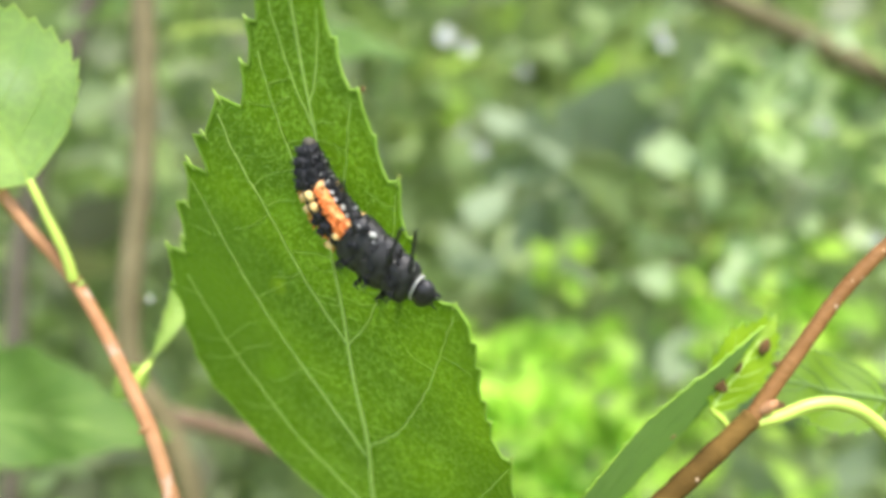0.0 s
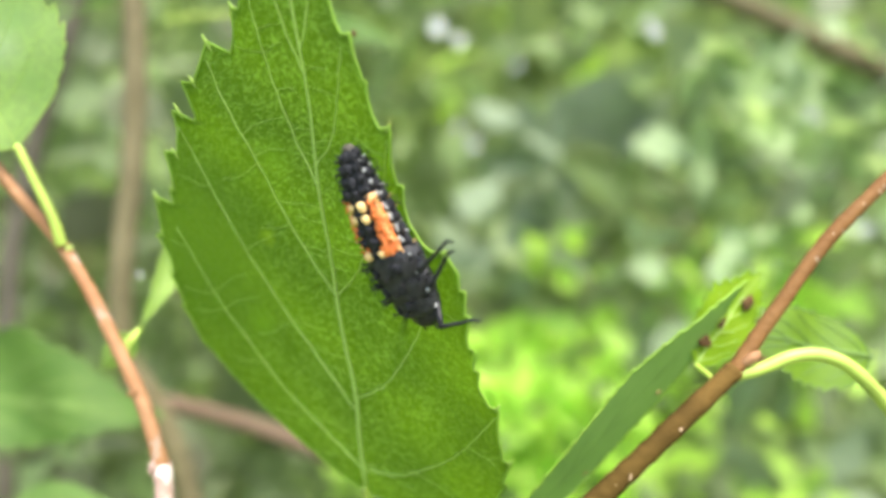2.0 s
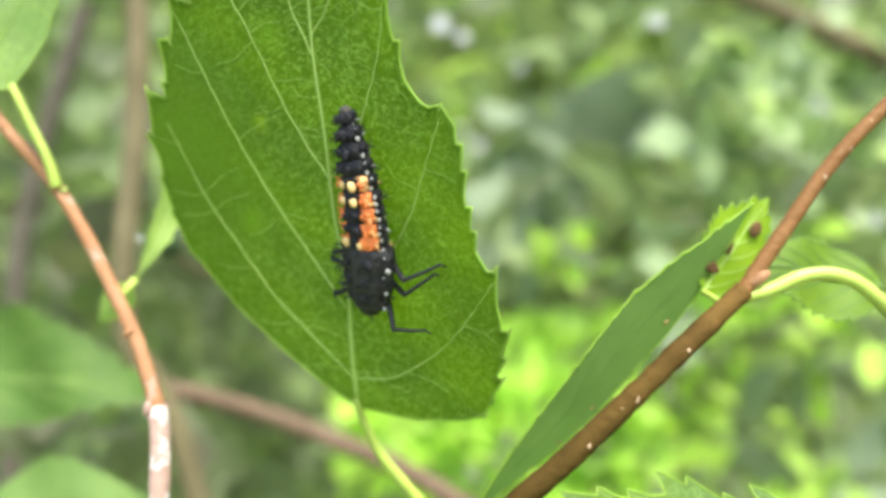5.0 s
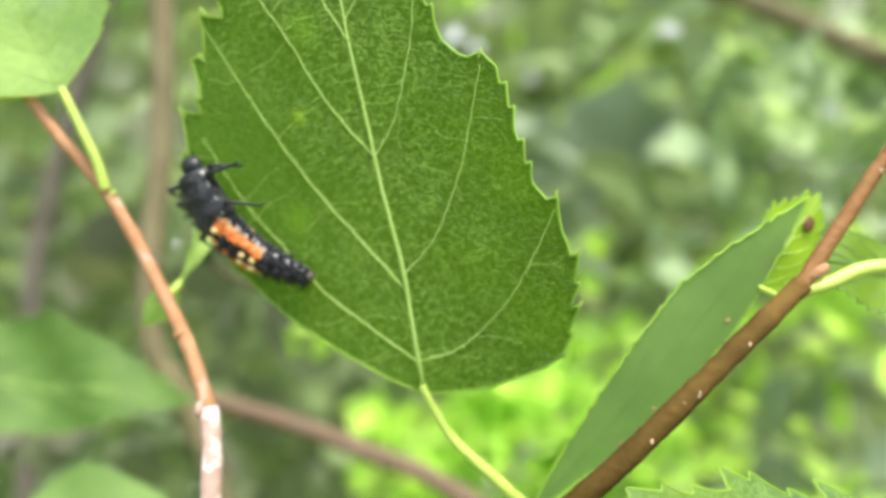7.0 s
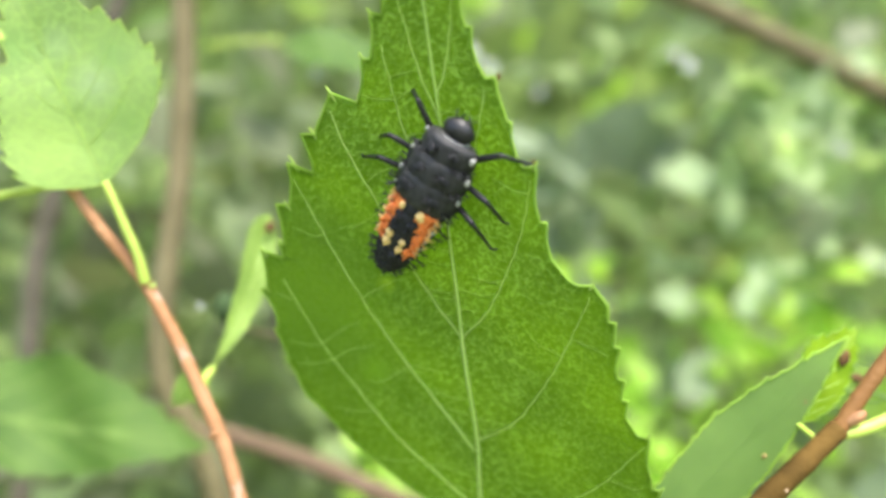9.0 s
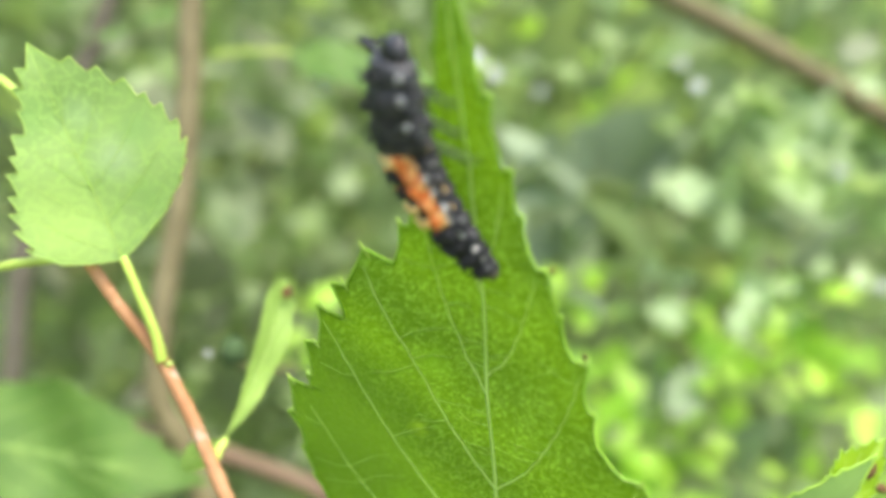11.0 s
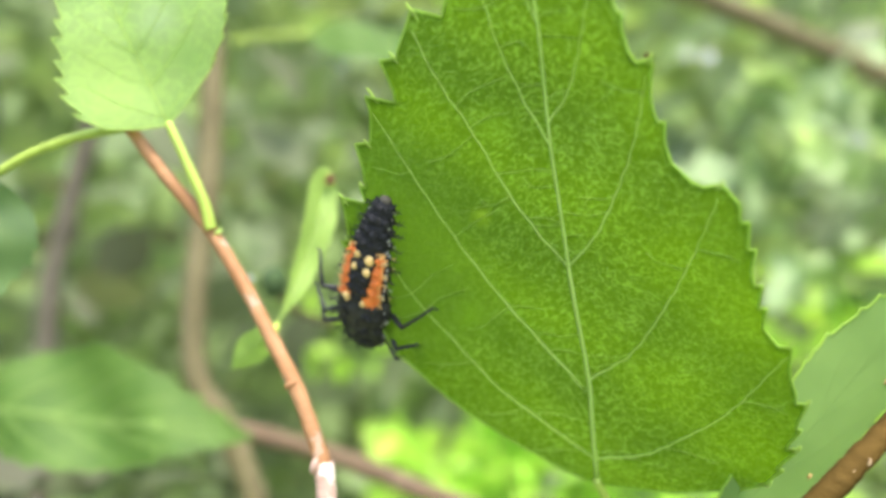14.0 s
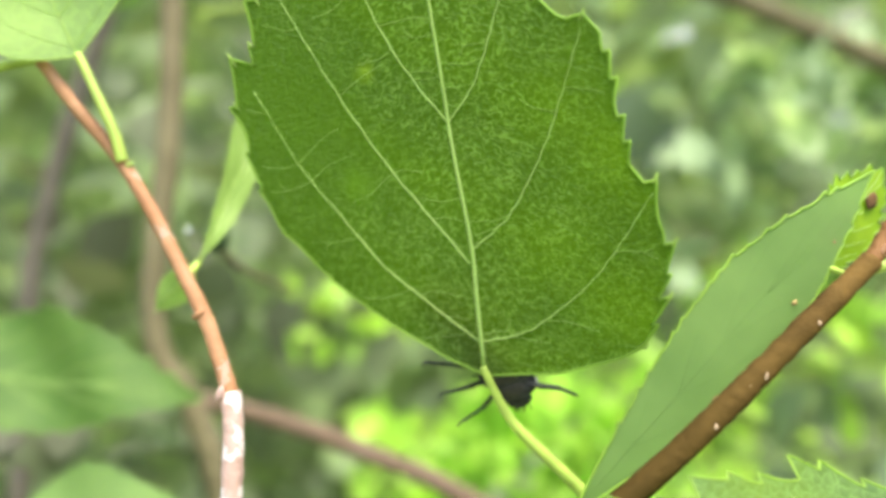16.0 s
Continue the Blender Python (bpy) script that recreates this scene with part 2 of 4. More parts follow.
# ---- mesh helpers ----


def mesh_from(name, bm, material, smooth=True):
    bmesh.ops.recalc_face_normals(bm, faces=bm.faces)
    me = bpy.data.meshes.new(name)
    bm.to_mesh(me)
    bm.free()
    for p in me.polygons:
        p.use_smooth = smooth
    me.materials.append(material)
    return me


def part(name, bm, material, parent, label=""):
    """Links a bmesh, or a mesh that is shared, as one object under a thing or a part."""
    me = mesh_from(name, bm, material) if isinstance(bm, bmesh.types.BMesh) else bm
    ob = new(name, me)
    ob.parent = parent
    return tagged(ob, label)


def thing(name, m, label, category, group="", kind=""):
    ob = new(name)
    ob.empty_display_size = 0.002
    ob.matrix_world = m
    return tagged(ob, label, category, group, kind)


def smooth_line(points, steps=6):
    """A Catmull-Rom line through the points."""
    p = [Vector(q) for q in points]
    if len(p) < 3:
        return [p[0].lerp(p[-1], k / steps) for k in range(steps + 1)]
    out = []
    for i in range(len(p) - 1):
        a, b, c, d = p[max(i - 1, 0)], p[i], p[i + 1], p[min(i + 2, len(p) - 1)]
        for k in range(steps):
            t = k / steps
            out.append(0.5 * (2 * b + (c - a) * t + (2 * a - 5 * b + 4 * c - d) * t * t + (3 * b - a - 3 * c + d) * t ** 3))
    return out + [p[-1]]


def tube(bm, line, radii, sides=8, knob=0.0, seed=0):
    """A round rod along the line; radii is one number or (start, end); knob roughens it."""
    rng = random.Random(seed)
    r0, r1 = radii if isinstance(radii, tuple) else (radii, radii)
    n, rings, side = len(line), [], None
    for i, p in enumerate(line):
        d = (line[min(i + 1, n - 1)] - line[max(i - 1, 0)]).normalized()
        if side is None:
            side = d.orthogonal().normalized()
        side = (side - d * side.dot(d)).normalized()
        other = d.cross(side)
        r = (r0 + (r1 - r0) * i / (n - 1)) * (1 + knob * (rng.random() - 0.5))
        rings.append([bm.verts.new(p + (side * math.cos(a) + other * math.sin(a)) * r * (1 + knob * 0.5 * (rng.random() - 0.5)))
                      for a in (2 * math.pi * k / sides for k in range(sides))])
    for a, b in zip(rings, rings[1:]):
        for k in range(sides):
            bm.faces.new((a[k], a[(k + 1) % sides], b[(k + 1) % sides], b[k]))
    bm.faces.new(rings[0][::-1])
    bm.faces.new(rings[-1])
    return bm


def rod(points, radii, steps=6, sides=8, knob=0.0, seed=0):
    return tube(bmesh.new(), smooth_line(points, steps), radii, sides, knob, seed)


def blob(rx, ry, rz, u=12, v=8):
    bm = bmesh.new()
    bmesh.ops.create_uvsphere(bm, u_segments=u, v_segments=v, radius=1.0)
    for w in bm.verts:
        w.co = Vector((w.co.x * rx, w.co.y * ry, w.co.z * rz))
    return bm


def curve_of(stops):
    """A piecewise line through (position, value) stops, eased."""
    xs, ys = [s[0] for s in stops], [s[1] for s in stops]
    return lambda v: float(np.interp(v, xs, ys))


# ---- leaves ----


def stations(base, tip, count):
    """Heights along a blade, closer together at its base."""
    return [base + (tip - base) * ((k / (count - 1)) ** 1.25) for k in range(count)]


def outline(width, teeth, zs, mid, side):
    """One margin of a blade from base to tip, smooth and with its (position, length) teeth."""
    smooth, toothed = [], []
    for z in zs:
        w, out, lift = width(z), 0.0, 0.0
        for zt, size in teeth:
            run = 2.3 * size
            if zt - run < z <= zt:
                f = (z - (zt - run)) / run
                out += size * 0.72 * f ** 1.6
                lift = max(lift, size * 0.36 * f ** 2.2)
        smooth.append(Vector((mid(z) + side * w, 0, z)))
        toothed.append(Vector((mid(z) + side * (w + out), 0, z + lift)))
    return smooth, toothed


def build_leaf(root, left, right, teeth_l, teeth_r, base, tip, bend, veins, mats, mid=lambda z: 0.0, count=80, cols=5, rib=0.22, margin=0.0, ladder=0, petiole=None):
    """Blade, margin, midrib, side veins and stalk of one leaf under root, in millimetres."""
    s = MM

    def lay(p, off=0.0):
        return Vector((p.x, bend(p.x - mid(p.z), p.z) + off, p.z)) * s
    zs = stations(base, tip, count)
    (sl, tl), (sr, tr) = outline(left, teeth_l, zs, mid, -1), outline(right, teeth_r, zs, mid, 1)
    bm = bmesh.new()
    grid = []
    for k, z in enumerate(zs):
        m = Vector((mid(z), 0, z))
        a, b = sl[k].lerp(m, 0.05), sr[k].lerp(m, 0.05)
        row = [tl[k]] + [a.lerp(m, i / cols) for i in range(cols)] + [m] + [m.lerp(b, (i + 1) / cols) for i in range(cols)] + [tr[k]]
        grid.append([bm.verts.new(lay(p)) for p in row])
    for a, b in zip(grid, grid[1:]):
        for k in range(2 * cols + 2):
            bm.faces.new((a[k], a[k + 1], b[k + 1], b[k]))
    bmesh.ops.remove_doubles(bm, verts=bm.verts, dist=1e-7)
    part("blade", bm, mats[0], root)
    if margin:
        for edge in (tl, tr):
            part("leaf_margin", tube(bmesh.new(), [lay(p) for p in edge], margin * s, 5), mats[2], root, "thin yellow-green leaf edge")
    rib_line = [Vector((mid(z), 0, z)) for z in np.linspace(base, tip - 0.3, 24)]
    part("midrib", tube(bmesh.new(), [lay(p, -rib * 0.25) for p in rib_line], (rib * s, rib * 0.25 * s), 7), mats[1], root, "pale yellow-green midrib")
    lines = []
    for vein in veins:
        pts = [p + Vector((0.22 * rib * math.sin(4.1 * p.z + 2.3 * p.x), 0, 0.18 * rib * math.sin(6.3 * p.x))) for p in smooth_line([Vector((x, 0, z)) for x, z in vein], 9)]
        ob = part("side_vein", tube(bmesh.new(), [lay(p, -0.03) for p in pts], (rib * 0.40 * s, rib * 0.16 * s), 6, 0.22, int(vein[0][1] * 10) + 500), mats[1], root)
        lines.append((1 if vein[-1][0] > 0 else -1, vein[0][1], pts, ob))
    if ladder:
        rng = random.Random(ladder)

        def along(pts, f):
            return pts[int(round((len(pts) - 1) * min(max(f, 0.0), 1.0)))]
        spine_line = smooth_line([Vector((mid(z), 0, z)) for z in np.linspace(base + 1.5, tip - 3.0, 14)], 4)
        for side in (-1, 1):
            group = sorted((v for v in lines if v[0] == side), key=lambda v: v[1])
            for n, (_, _, pts, ob) in enumerate(group):
                upper = group[n + 1][2] if n + 1 < len(group) else None
                width = right if side > 0 else left
                for k in range(max(3, int(ladder * min(1.0, 2.2 * (pts[-1] - pts[0]).length / (tip - base))))):
                    f = 0.06 + 0.92 * (k + 0.7 * rng.random()) / max(3, int(ladder * min(1.0, 2.2 * (pts[-1] - pts[0]).length / (tip - base))))
                    a = along(pts, f)
                    ends = []
                    if upper:
                        goal = a + Vector((0, 0, rng.uniform(-0.35, 0.35)))
                        b = min(upper + spine_line, key=lambda q: (q - goal).length)
                        if rng.random() < 0.4:
                            a, b = b, a
                        ends.append((a, b, 1.0 if rng.random() < 0.6 else rng.uniform(0.45, 0.8)))
                    if (n == 0 and k % 3 == 0) or (f > 0.72 and k % 2 == 0):
                        a = along(pts, f)
                        w = width(a.z - 0.4) - abs(a.x - mid(a.z))
                        if w > 0.8:
                            ends.append((a, a + Vector((side * min(0.85 * w, 3.2), 0, rng.uniform(-0.6, 0.5))), 1.0))
                    for a, b, reach in ends:
                        b = a.lerp(b, reach)
                        size = (b - a).length
                        if size < 0.5 or size > 3.6:
                            continue
                        d = (b - a).normalized()
                        across = Vector((-d.z, 0, d.x)) * size
                        p1 = a.lerp(b, rng.uniform(0.28, 0.40)) + across * rng.uniform(0.02, 0.12)
                        p2 = a.lerp(b, rng.uniform(0.60, 0.72)) + across * rng.uniform(0.02, 0.10)
                        part("fine_vein", tube(bmesh.new(), [lay(p, 0.004) for p in smooth_line([a, p1, p2, b], 3)], (rib * 0.20 * s, rib * 0.12 * s), 4), mats[4], ob)
                        if rng.random() < 0.25:
                            q = p2 + across.normalized() * rng.choice((-1, 1)) * rng.uniform(0.5, 1.1) + d * rng.uniform(0.2, 0.6)
                            part("fine_vein", tube(bmesh.new(), [lay(p, 0.004) for p in smooth_line([p2, p2.lerp(q, 0.5) + d * 0.1, q], 3)], (rib * 0.16 * s, rib * 0.08 * s), 4), mats[4], ob)
    if petiole:
        part("petiole", rod([Vector(p) * s for p in petiole[0]], tuple(r * s for r in petiole[1]), 8, 10, 0.05), mats[3], root, "slender yellow-green leaf stalk")
    return root


def plain_teeth(base, tip, n, size, seed, big=0):
    """Teeth of uneven length; where big is given every so many is a long one."""
    rng = random.Random(seed)
    return [(base + (tip - base) * (0.16 + 0.80 * (k + 0.3 * rng.random()) / n), size * (0.6 + 0.6 * rng.random()) * (2.0 if big and k % big == big - 1 else 1.0)) for k in range(n)]


def pointed_leaf(name, start, end, side, width, mats, label, seed, teeth=9, tooth=0.8, curl=0.0, fold=0.0, count=60, cols=4, rib=0.2, group="", petiole=None, margin=0.0, ladder=0, bow=0.012, arc=0.0, peak=0.32, wave=0.02, big=0, halves=None):
    """A pointed oval toothed leaf from its base at start to its tip at end, its blade spread along side; halves gives uneven half widths in millimetres."""
    a, b = place(*start), place(*end)
    zax = (b - a).normalized()
    s = Vector(side)
    xax = (s - zax * s.dot(zax)).normalized()
    m = Matrix((xax, zax.cross(xax), zax)).transposed().to_4x4()
    m.translation = a
    length = (b - a).length / MM
    shape = [(0, 0), (0.03, 0.32), (0.10, 0.66), (0.2, 0.90), (0.32, 1.0), (0.45, 0.93), (0.6, 0.70), (0.75, 0.44), (0.88, 0.20), (0.96, 0.07), (1, 0.0)]
    shape = [(p * peak / 0.32 if p <= 0.32 else peak + (p - 0.32) * (1 - peak) / 0.68, v) for p, v in shape]
    w = curve_of([(p * length, v * width / 2) for p, v in shape])
    w_l, w_r = (curve_of([(p * length, v) for p, v in half]) for half in halves) if halves else (w, w)
    veins = []
    for k in range(5):
        z0 = length * (0.04 + 0.15 * k)
        for sg, w in ((-1, w_l), (1, w_r)):
            z1 = min(z0 + length * 0.26, length * 0.95)
            a0, a1, a2 = (-arc * 4 * (q / length) * (1 - q / length) for q in (z0, z0 + (z1 - z0) * 0.42, z1))
            veins.append([(a0, z0), (a1 + sg * w(z1) * 0.45, z0 + (z1 - z0) * 0.42), (a2 + sg * w(z1) * 0.88, z1)])
    root = thing(name, m, label, "leaf", group)
    build_leaf(root, w_l, w_r, plain_teeth(0, length, teeth, tooth, seed, big), plain_teeth(0, length, teeth, tooth, seed + 1, big), 0.0, length,
               lambda x, z: -fold * abs(x) - curl * (z / length) ** 2 * length + bow * x * x + wave * length * math.sin(z * 14 / length + x * 0.3 + seed), veins, mats,
               mid=lambda z: -arc * 4 * (z / length) * (1 - z / length), count=count, cols=cols, rib=rib, margin=margin, ladder=ladder)
    if petiole:
        inv = m.inverted()
        part("petiole", rod([inv @ place(*p) for p in petiole[0]], tuple(r * MM for r in petiole[1]), 8, 10, 0.04, seed), mats[3], root, "yellow-green leaf stalk")
    return root


def blotch(root, x, z, rx, rz, mat, label, y=-0.12):
    bm = blob(rx * MM, 0.10 * MM, rz * MM, 14, 6)
    for v in bm.verts:
        v.co += Vector((x, y, z)) * MM
        v.co.x += 0.12 * rx * MM * math.sin(v.co.z * 9000)
    return part("spot", bm, mat, root, label)


# ---- the subject leaf ----
LEAF_ROWS = [
    (0.0, -5.59, 42.32, -5.95, 23.51, 7.77, -27.15),
    (0.5, -4.53, 41.59, -5.22, 23.06, 9.73, -24.66),
    (1.0, -5.04, 41.97, -4.97, 23.46, 8.48, -25.02),
    (1.5, -6.10, 42.64, -4.67, 23.05, 8.22, -27.22),
    (2.0, -5.40, 42.12, -5.72, 24.71, 9.56, -26.44),
    (2.5, -5.74, 42.11, -5.61, 26.18, 10.77, -26.41),
    (3.0, -6.40, 42.72, -4.54, 23.09, 7.21, -26.20),
    (3.5, -6.26, 43.10, -4.07, 24.17, 9.20, -25.17),
    (4.0, -5.15, 42.42, -4.54, 25.56, 10.43, -24.48),
    (6.5, -6.42, 43.55, -0.94, 14.23, -0.97, -23.04),
    (7.0, -6.41, 44.18, -1.71, 15.23, -3.91, -20.04),
    (7.5, -5.11, 44.23, -3.26, 19.55, -2.33, -21.10),
    (8.0, -5.77, 43.57, -3.54, 20.64, -0.83, -23.28),
    (8.5, -4.02, 42.98, -4.42, 23.21, 3.45, -22.36),
    (11.0, -3.70, 41.17, -7.21, 30.10, 6.13, -26.17),
    (11.5, -3.96, 42.04, -7.75, 33.35, 5.19, -25.41),
    (12.0, -2.66, 41.51, -7.87, 31.17, 8.15, -25.55),
    (12.5, -3.32, 41.90, -7.61, 30.38, 5.97, -23.54),
    (13.0, -4.05, 42.65, -6.63, 28.86, 2.79, -22.98),
    (13.5, -2.87, 42.99, -5.24, 26.21, 0.26, -18.96),
    (14.0, -3.52, 42.17, -5.69, 28.99, 1.34, -22.32),
    (14.5, -2.69, 42.19, -3.89, 25.25, -1.07, -18.73),
    (15.0, -3.58, 42.40, -3.00, 24.59, -0.89, -17.76),
    (15.5, -3.09, 42.43, -3.04, 25.21, 0.07, -17.31),
    (16.0, -4.39, 42.99, -2.00, 21.11, 0.13, -19.21),
]


def leaf_pose(row):
    return at_mm(*row[1:])


def subject_leaf():
    left = curve_of([(-15.9, 0.0), (-14.8, 2.1), (-12.4, 5.6), (-10.2, 8.2), (-8.1, 10.1), (-5.2, 12.0), (-1.0, 12.8), (2.2, 12.5), (4.2, 11.4), (6.0, 10.6), (8.8, 8.8),
                     (10.7, 7.5), (12.6, 6.6), (14.0, 5.0), (16.0, 3.8), (18.0, 2.7), (20.0, 1.9), (23.2, 1.1), (26.0, 0.6), (29.0, 0.0)])
    right = curve_of([(-15.9, 0.0), (-15.4, 4.8), (-14.2, 8.2), (-13.1, 9.8), (-11.2, 10.4), (-9.1, 11.0), (-6.5, 11.0), (-4.0, 10.4), (-2.9, 9.7), (-0.2, 9.4), (2.0, 9.2), (3.8, 8.7), (4.6, 7.6),
                      (5.0, 6.8), (6.0, 5.9), (8.4, 5.3), (10.6, 4.8), (11.6, 4.2), (14.0, 3.6), (16.2, 2.5), (19.8, 1.6), (23.0, 1.1), (26.0, 0.6), (29.0, 0.0)])
    teeth_l = [(-9.0, 0.35), (-5.6, 0.4), (-2.8, 0.45), (-0.4, 0.4), (2.3, 0.7), (4.6, 1.9), (5.7, 0.6), (7.9, 1.2), (10.2, 2.3), (12.3, 1.4), (14.2, 2.2), (16.6, 0.7), (18.7, 0.9), (20.6, 0.7),
               (23.3, 0.7), (25.2, 0.4)]
    teeth_r = [(-13.4, 0.9), (-12.0, 0.6), (-10.4, 0.9), (-8.9, 0.5), (-7.3, 0.8), (-3.9, 0.9), (-1.8, 0.5), (-0.4, 0.6), (1.4, 0.5), (2.9, 0.6), (4.6, 0.8), (7.9, 0.5), (10.9, 0.9),
               (13.4, 0.4), (15.5, 0.7), (17.9, 0.4), (20.0, 0.7), (23.2, 0.6), (25.4, 0.3)]
    mid = curve_of([(-15.9, 0.2), (-7.6, 0.45), (0.0, 0.0), (8.0, -0.2), (14.0, -0.1), (20.0, -0.5), (26.0, -0.9), (29.0, -1.2)])
    veins = [[(0.4, -13.5), (2.2, -13.1), (3.9, -12.4), (6.8, -10.1), (8.9, -7.6), (11.0, -4.4)],
             [(0.5, -7.5), (2.0, -6.4), (3.4, -5.0), (5.4, -1.7), (6.8, 1.4), (7.9, 4.2)],
             [(0.1, 0.2), (1.7, 2.0), (3.1, 4.7), (4.2, 7.6), (4.8, 10.4)],
             [(-0.2, 8.4), (1.0, 9.9), (1.9, 12.4), (2.6, 15.0)],
             [(-0.2, 14.6), (0.5, 16.2), (1.1, 19.4)],
             [(0.2, -13.6), (-2.7, -10.9), (-5.2, -8.4), (-7.7, -4.6), (-9.7, -1.4), (-11.6, 3.2)],
             [(0.2, -8.4), (-3.5, -3.0), (-5.4, 0.4), (-6.8, 3.3), (-8.4, 6.8), (-9.7, 9.9)],
             [(-0.1, 0.2), (-1.6, 2.4), (-2.9, 4.8), (-4.2, 8.2), (-5.8, 11.6), (-6.6, 13.9)],
             [(-0.2, 7.3), (-1.3, 9.7), (-2.3, 12.9), (-3.0, 17.4)],
             [(-0.1, 13.4), (-0.9, 15.6), (-1.9, 19.8)]]

    def bend(x, z):
        ridge = (z - 1.05 * abs(x) + 14.0) / 7.4
        return -(0.006 if x < 0 else 0.013) * x * x - 0.05 * (1 - math.cos(2 * math.pi * ridge)) * min(abs(x) / 2.5, 1.0) + 0.08 * math.sin(0.7 * z + 0.5 * x)
    root = thing("birch_leaf", leaf_pose(LEAF_ROWS[0]), "toothed green birch leaf with pale veins, seen from below", "leaf")
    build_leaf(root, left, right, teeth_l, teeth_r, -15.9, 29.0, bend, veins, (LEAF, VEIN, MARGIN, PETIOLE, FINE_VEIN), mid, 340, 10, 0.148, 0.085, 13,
               ([(0.2, -0.15, -15.2), (0.9, -0.1, -17.4), (1.8, 0.0, -19.4), (4.2, 0.3, -22.5), (6.4, 0.8, -25.6), (8.6, 1.8, -29.5)], (0.24, 0.52)))
    for side, edge, list_of in ((-1, left, teeth_l), (1, right, teeth_r)):
        for zt, size in list_of:
            if size >= (0.6 if side < 0 else 0.8):
                x = mid(zt) + side * (edge(zt) + size * 0.66)
                bm = blob(0.11 * MM, 0.08 * MM, (0.16 + 0.15 * size) * MM, 8, 6)
                for v in bm.verts:
                    v.co.x += side * v.co.z * 0.5
                    v.co += Vector((x, bend(x - mid(zt), zt), zt + size * 0.30)) * MM
                part("tooth_tip", bm, TOOTH, root, "pale glossy tip of a leaf tooth")
    for x, z in ((3.3, 15.6), (4.9, 11.2)):
        bm = blob(0.12 * MM, 0.12 * MM, 0.18 * MM, 8, 6)
        for v in bm.verts:
            v.co += Vector((x, -0.1, z)) * MM
        part("tooth_tip", bm, SCORCH, root, "withered brown tip of a leaf tooth")
    return root


birch_leaf = subject_leaf()

# ---- the near twigs and their leaves ----


def lenticels(root, line, radius, n, seed):
    rng = random.Random(seed)
    for k in range(n):
        i = rng.randrange(1, len(line) - 1)
        p = line[i].lerp(line[i + 1], rng.random())
        a = rng.uniform(math.pi, 2 * math.pi)
        k = rng.uniform(0.6, 1.1)
        bm = blob(0.13 * k * MM, 0.07 * k * MM, 0.16 * k * MM, 7, 5)
        for v in bm.verts:
            v.co += p + Vector((math.cos(a), math.sin(a), 0)) * radius * 0.95 * MM
        part("lenticel", bm, LENTICEL, root)


def twig(name, label, pieces, bumps=0, seed=0, category="twig"):
    """A twig of one or more lengths: (points, start and end radius, bark, part label)."""
    start = place(*pieces[0][0][0])
    root = thing(name, Matrix.Translation(start), label, category)
    for pts, radii, mat, text in pieces:
        line = smooth_line([place(*p) - start for p in pts], 8)
        part("stem", tube(bmesh.new(), line, tuple(r * MM for r in radii), 12, 0.10, seed), mat, root, text)
        if bumps:
            lenticels(root, line, sum(radii) / 2, bumps, seed + 3)
    return root, start


def bud(root, start, at, size, mat, label, lean=(0.3, -0.3, 1.0)):
    bm = blob(size * 0.45 * MM, size * 0.45 * MM, size * MM, 9, 7)
    q = Vector(lean).to_track_quat("Z", "Y")
    for v in bm.verts:
        v.co.x *= 1.0 - 0.45 * max(v.co.z / (size * MM), 0)
        v.co = q @ v.co + place(*at) - start
    return part("bud", bm, mat, root, label)


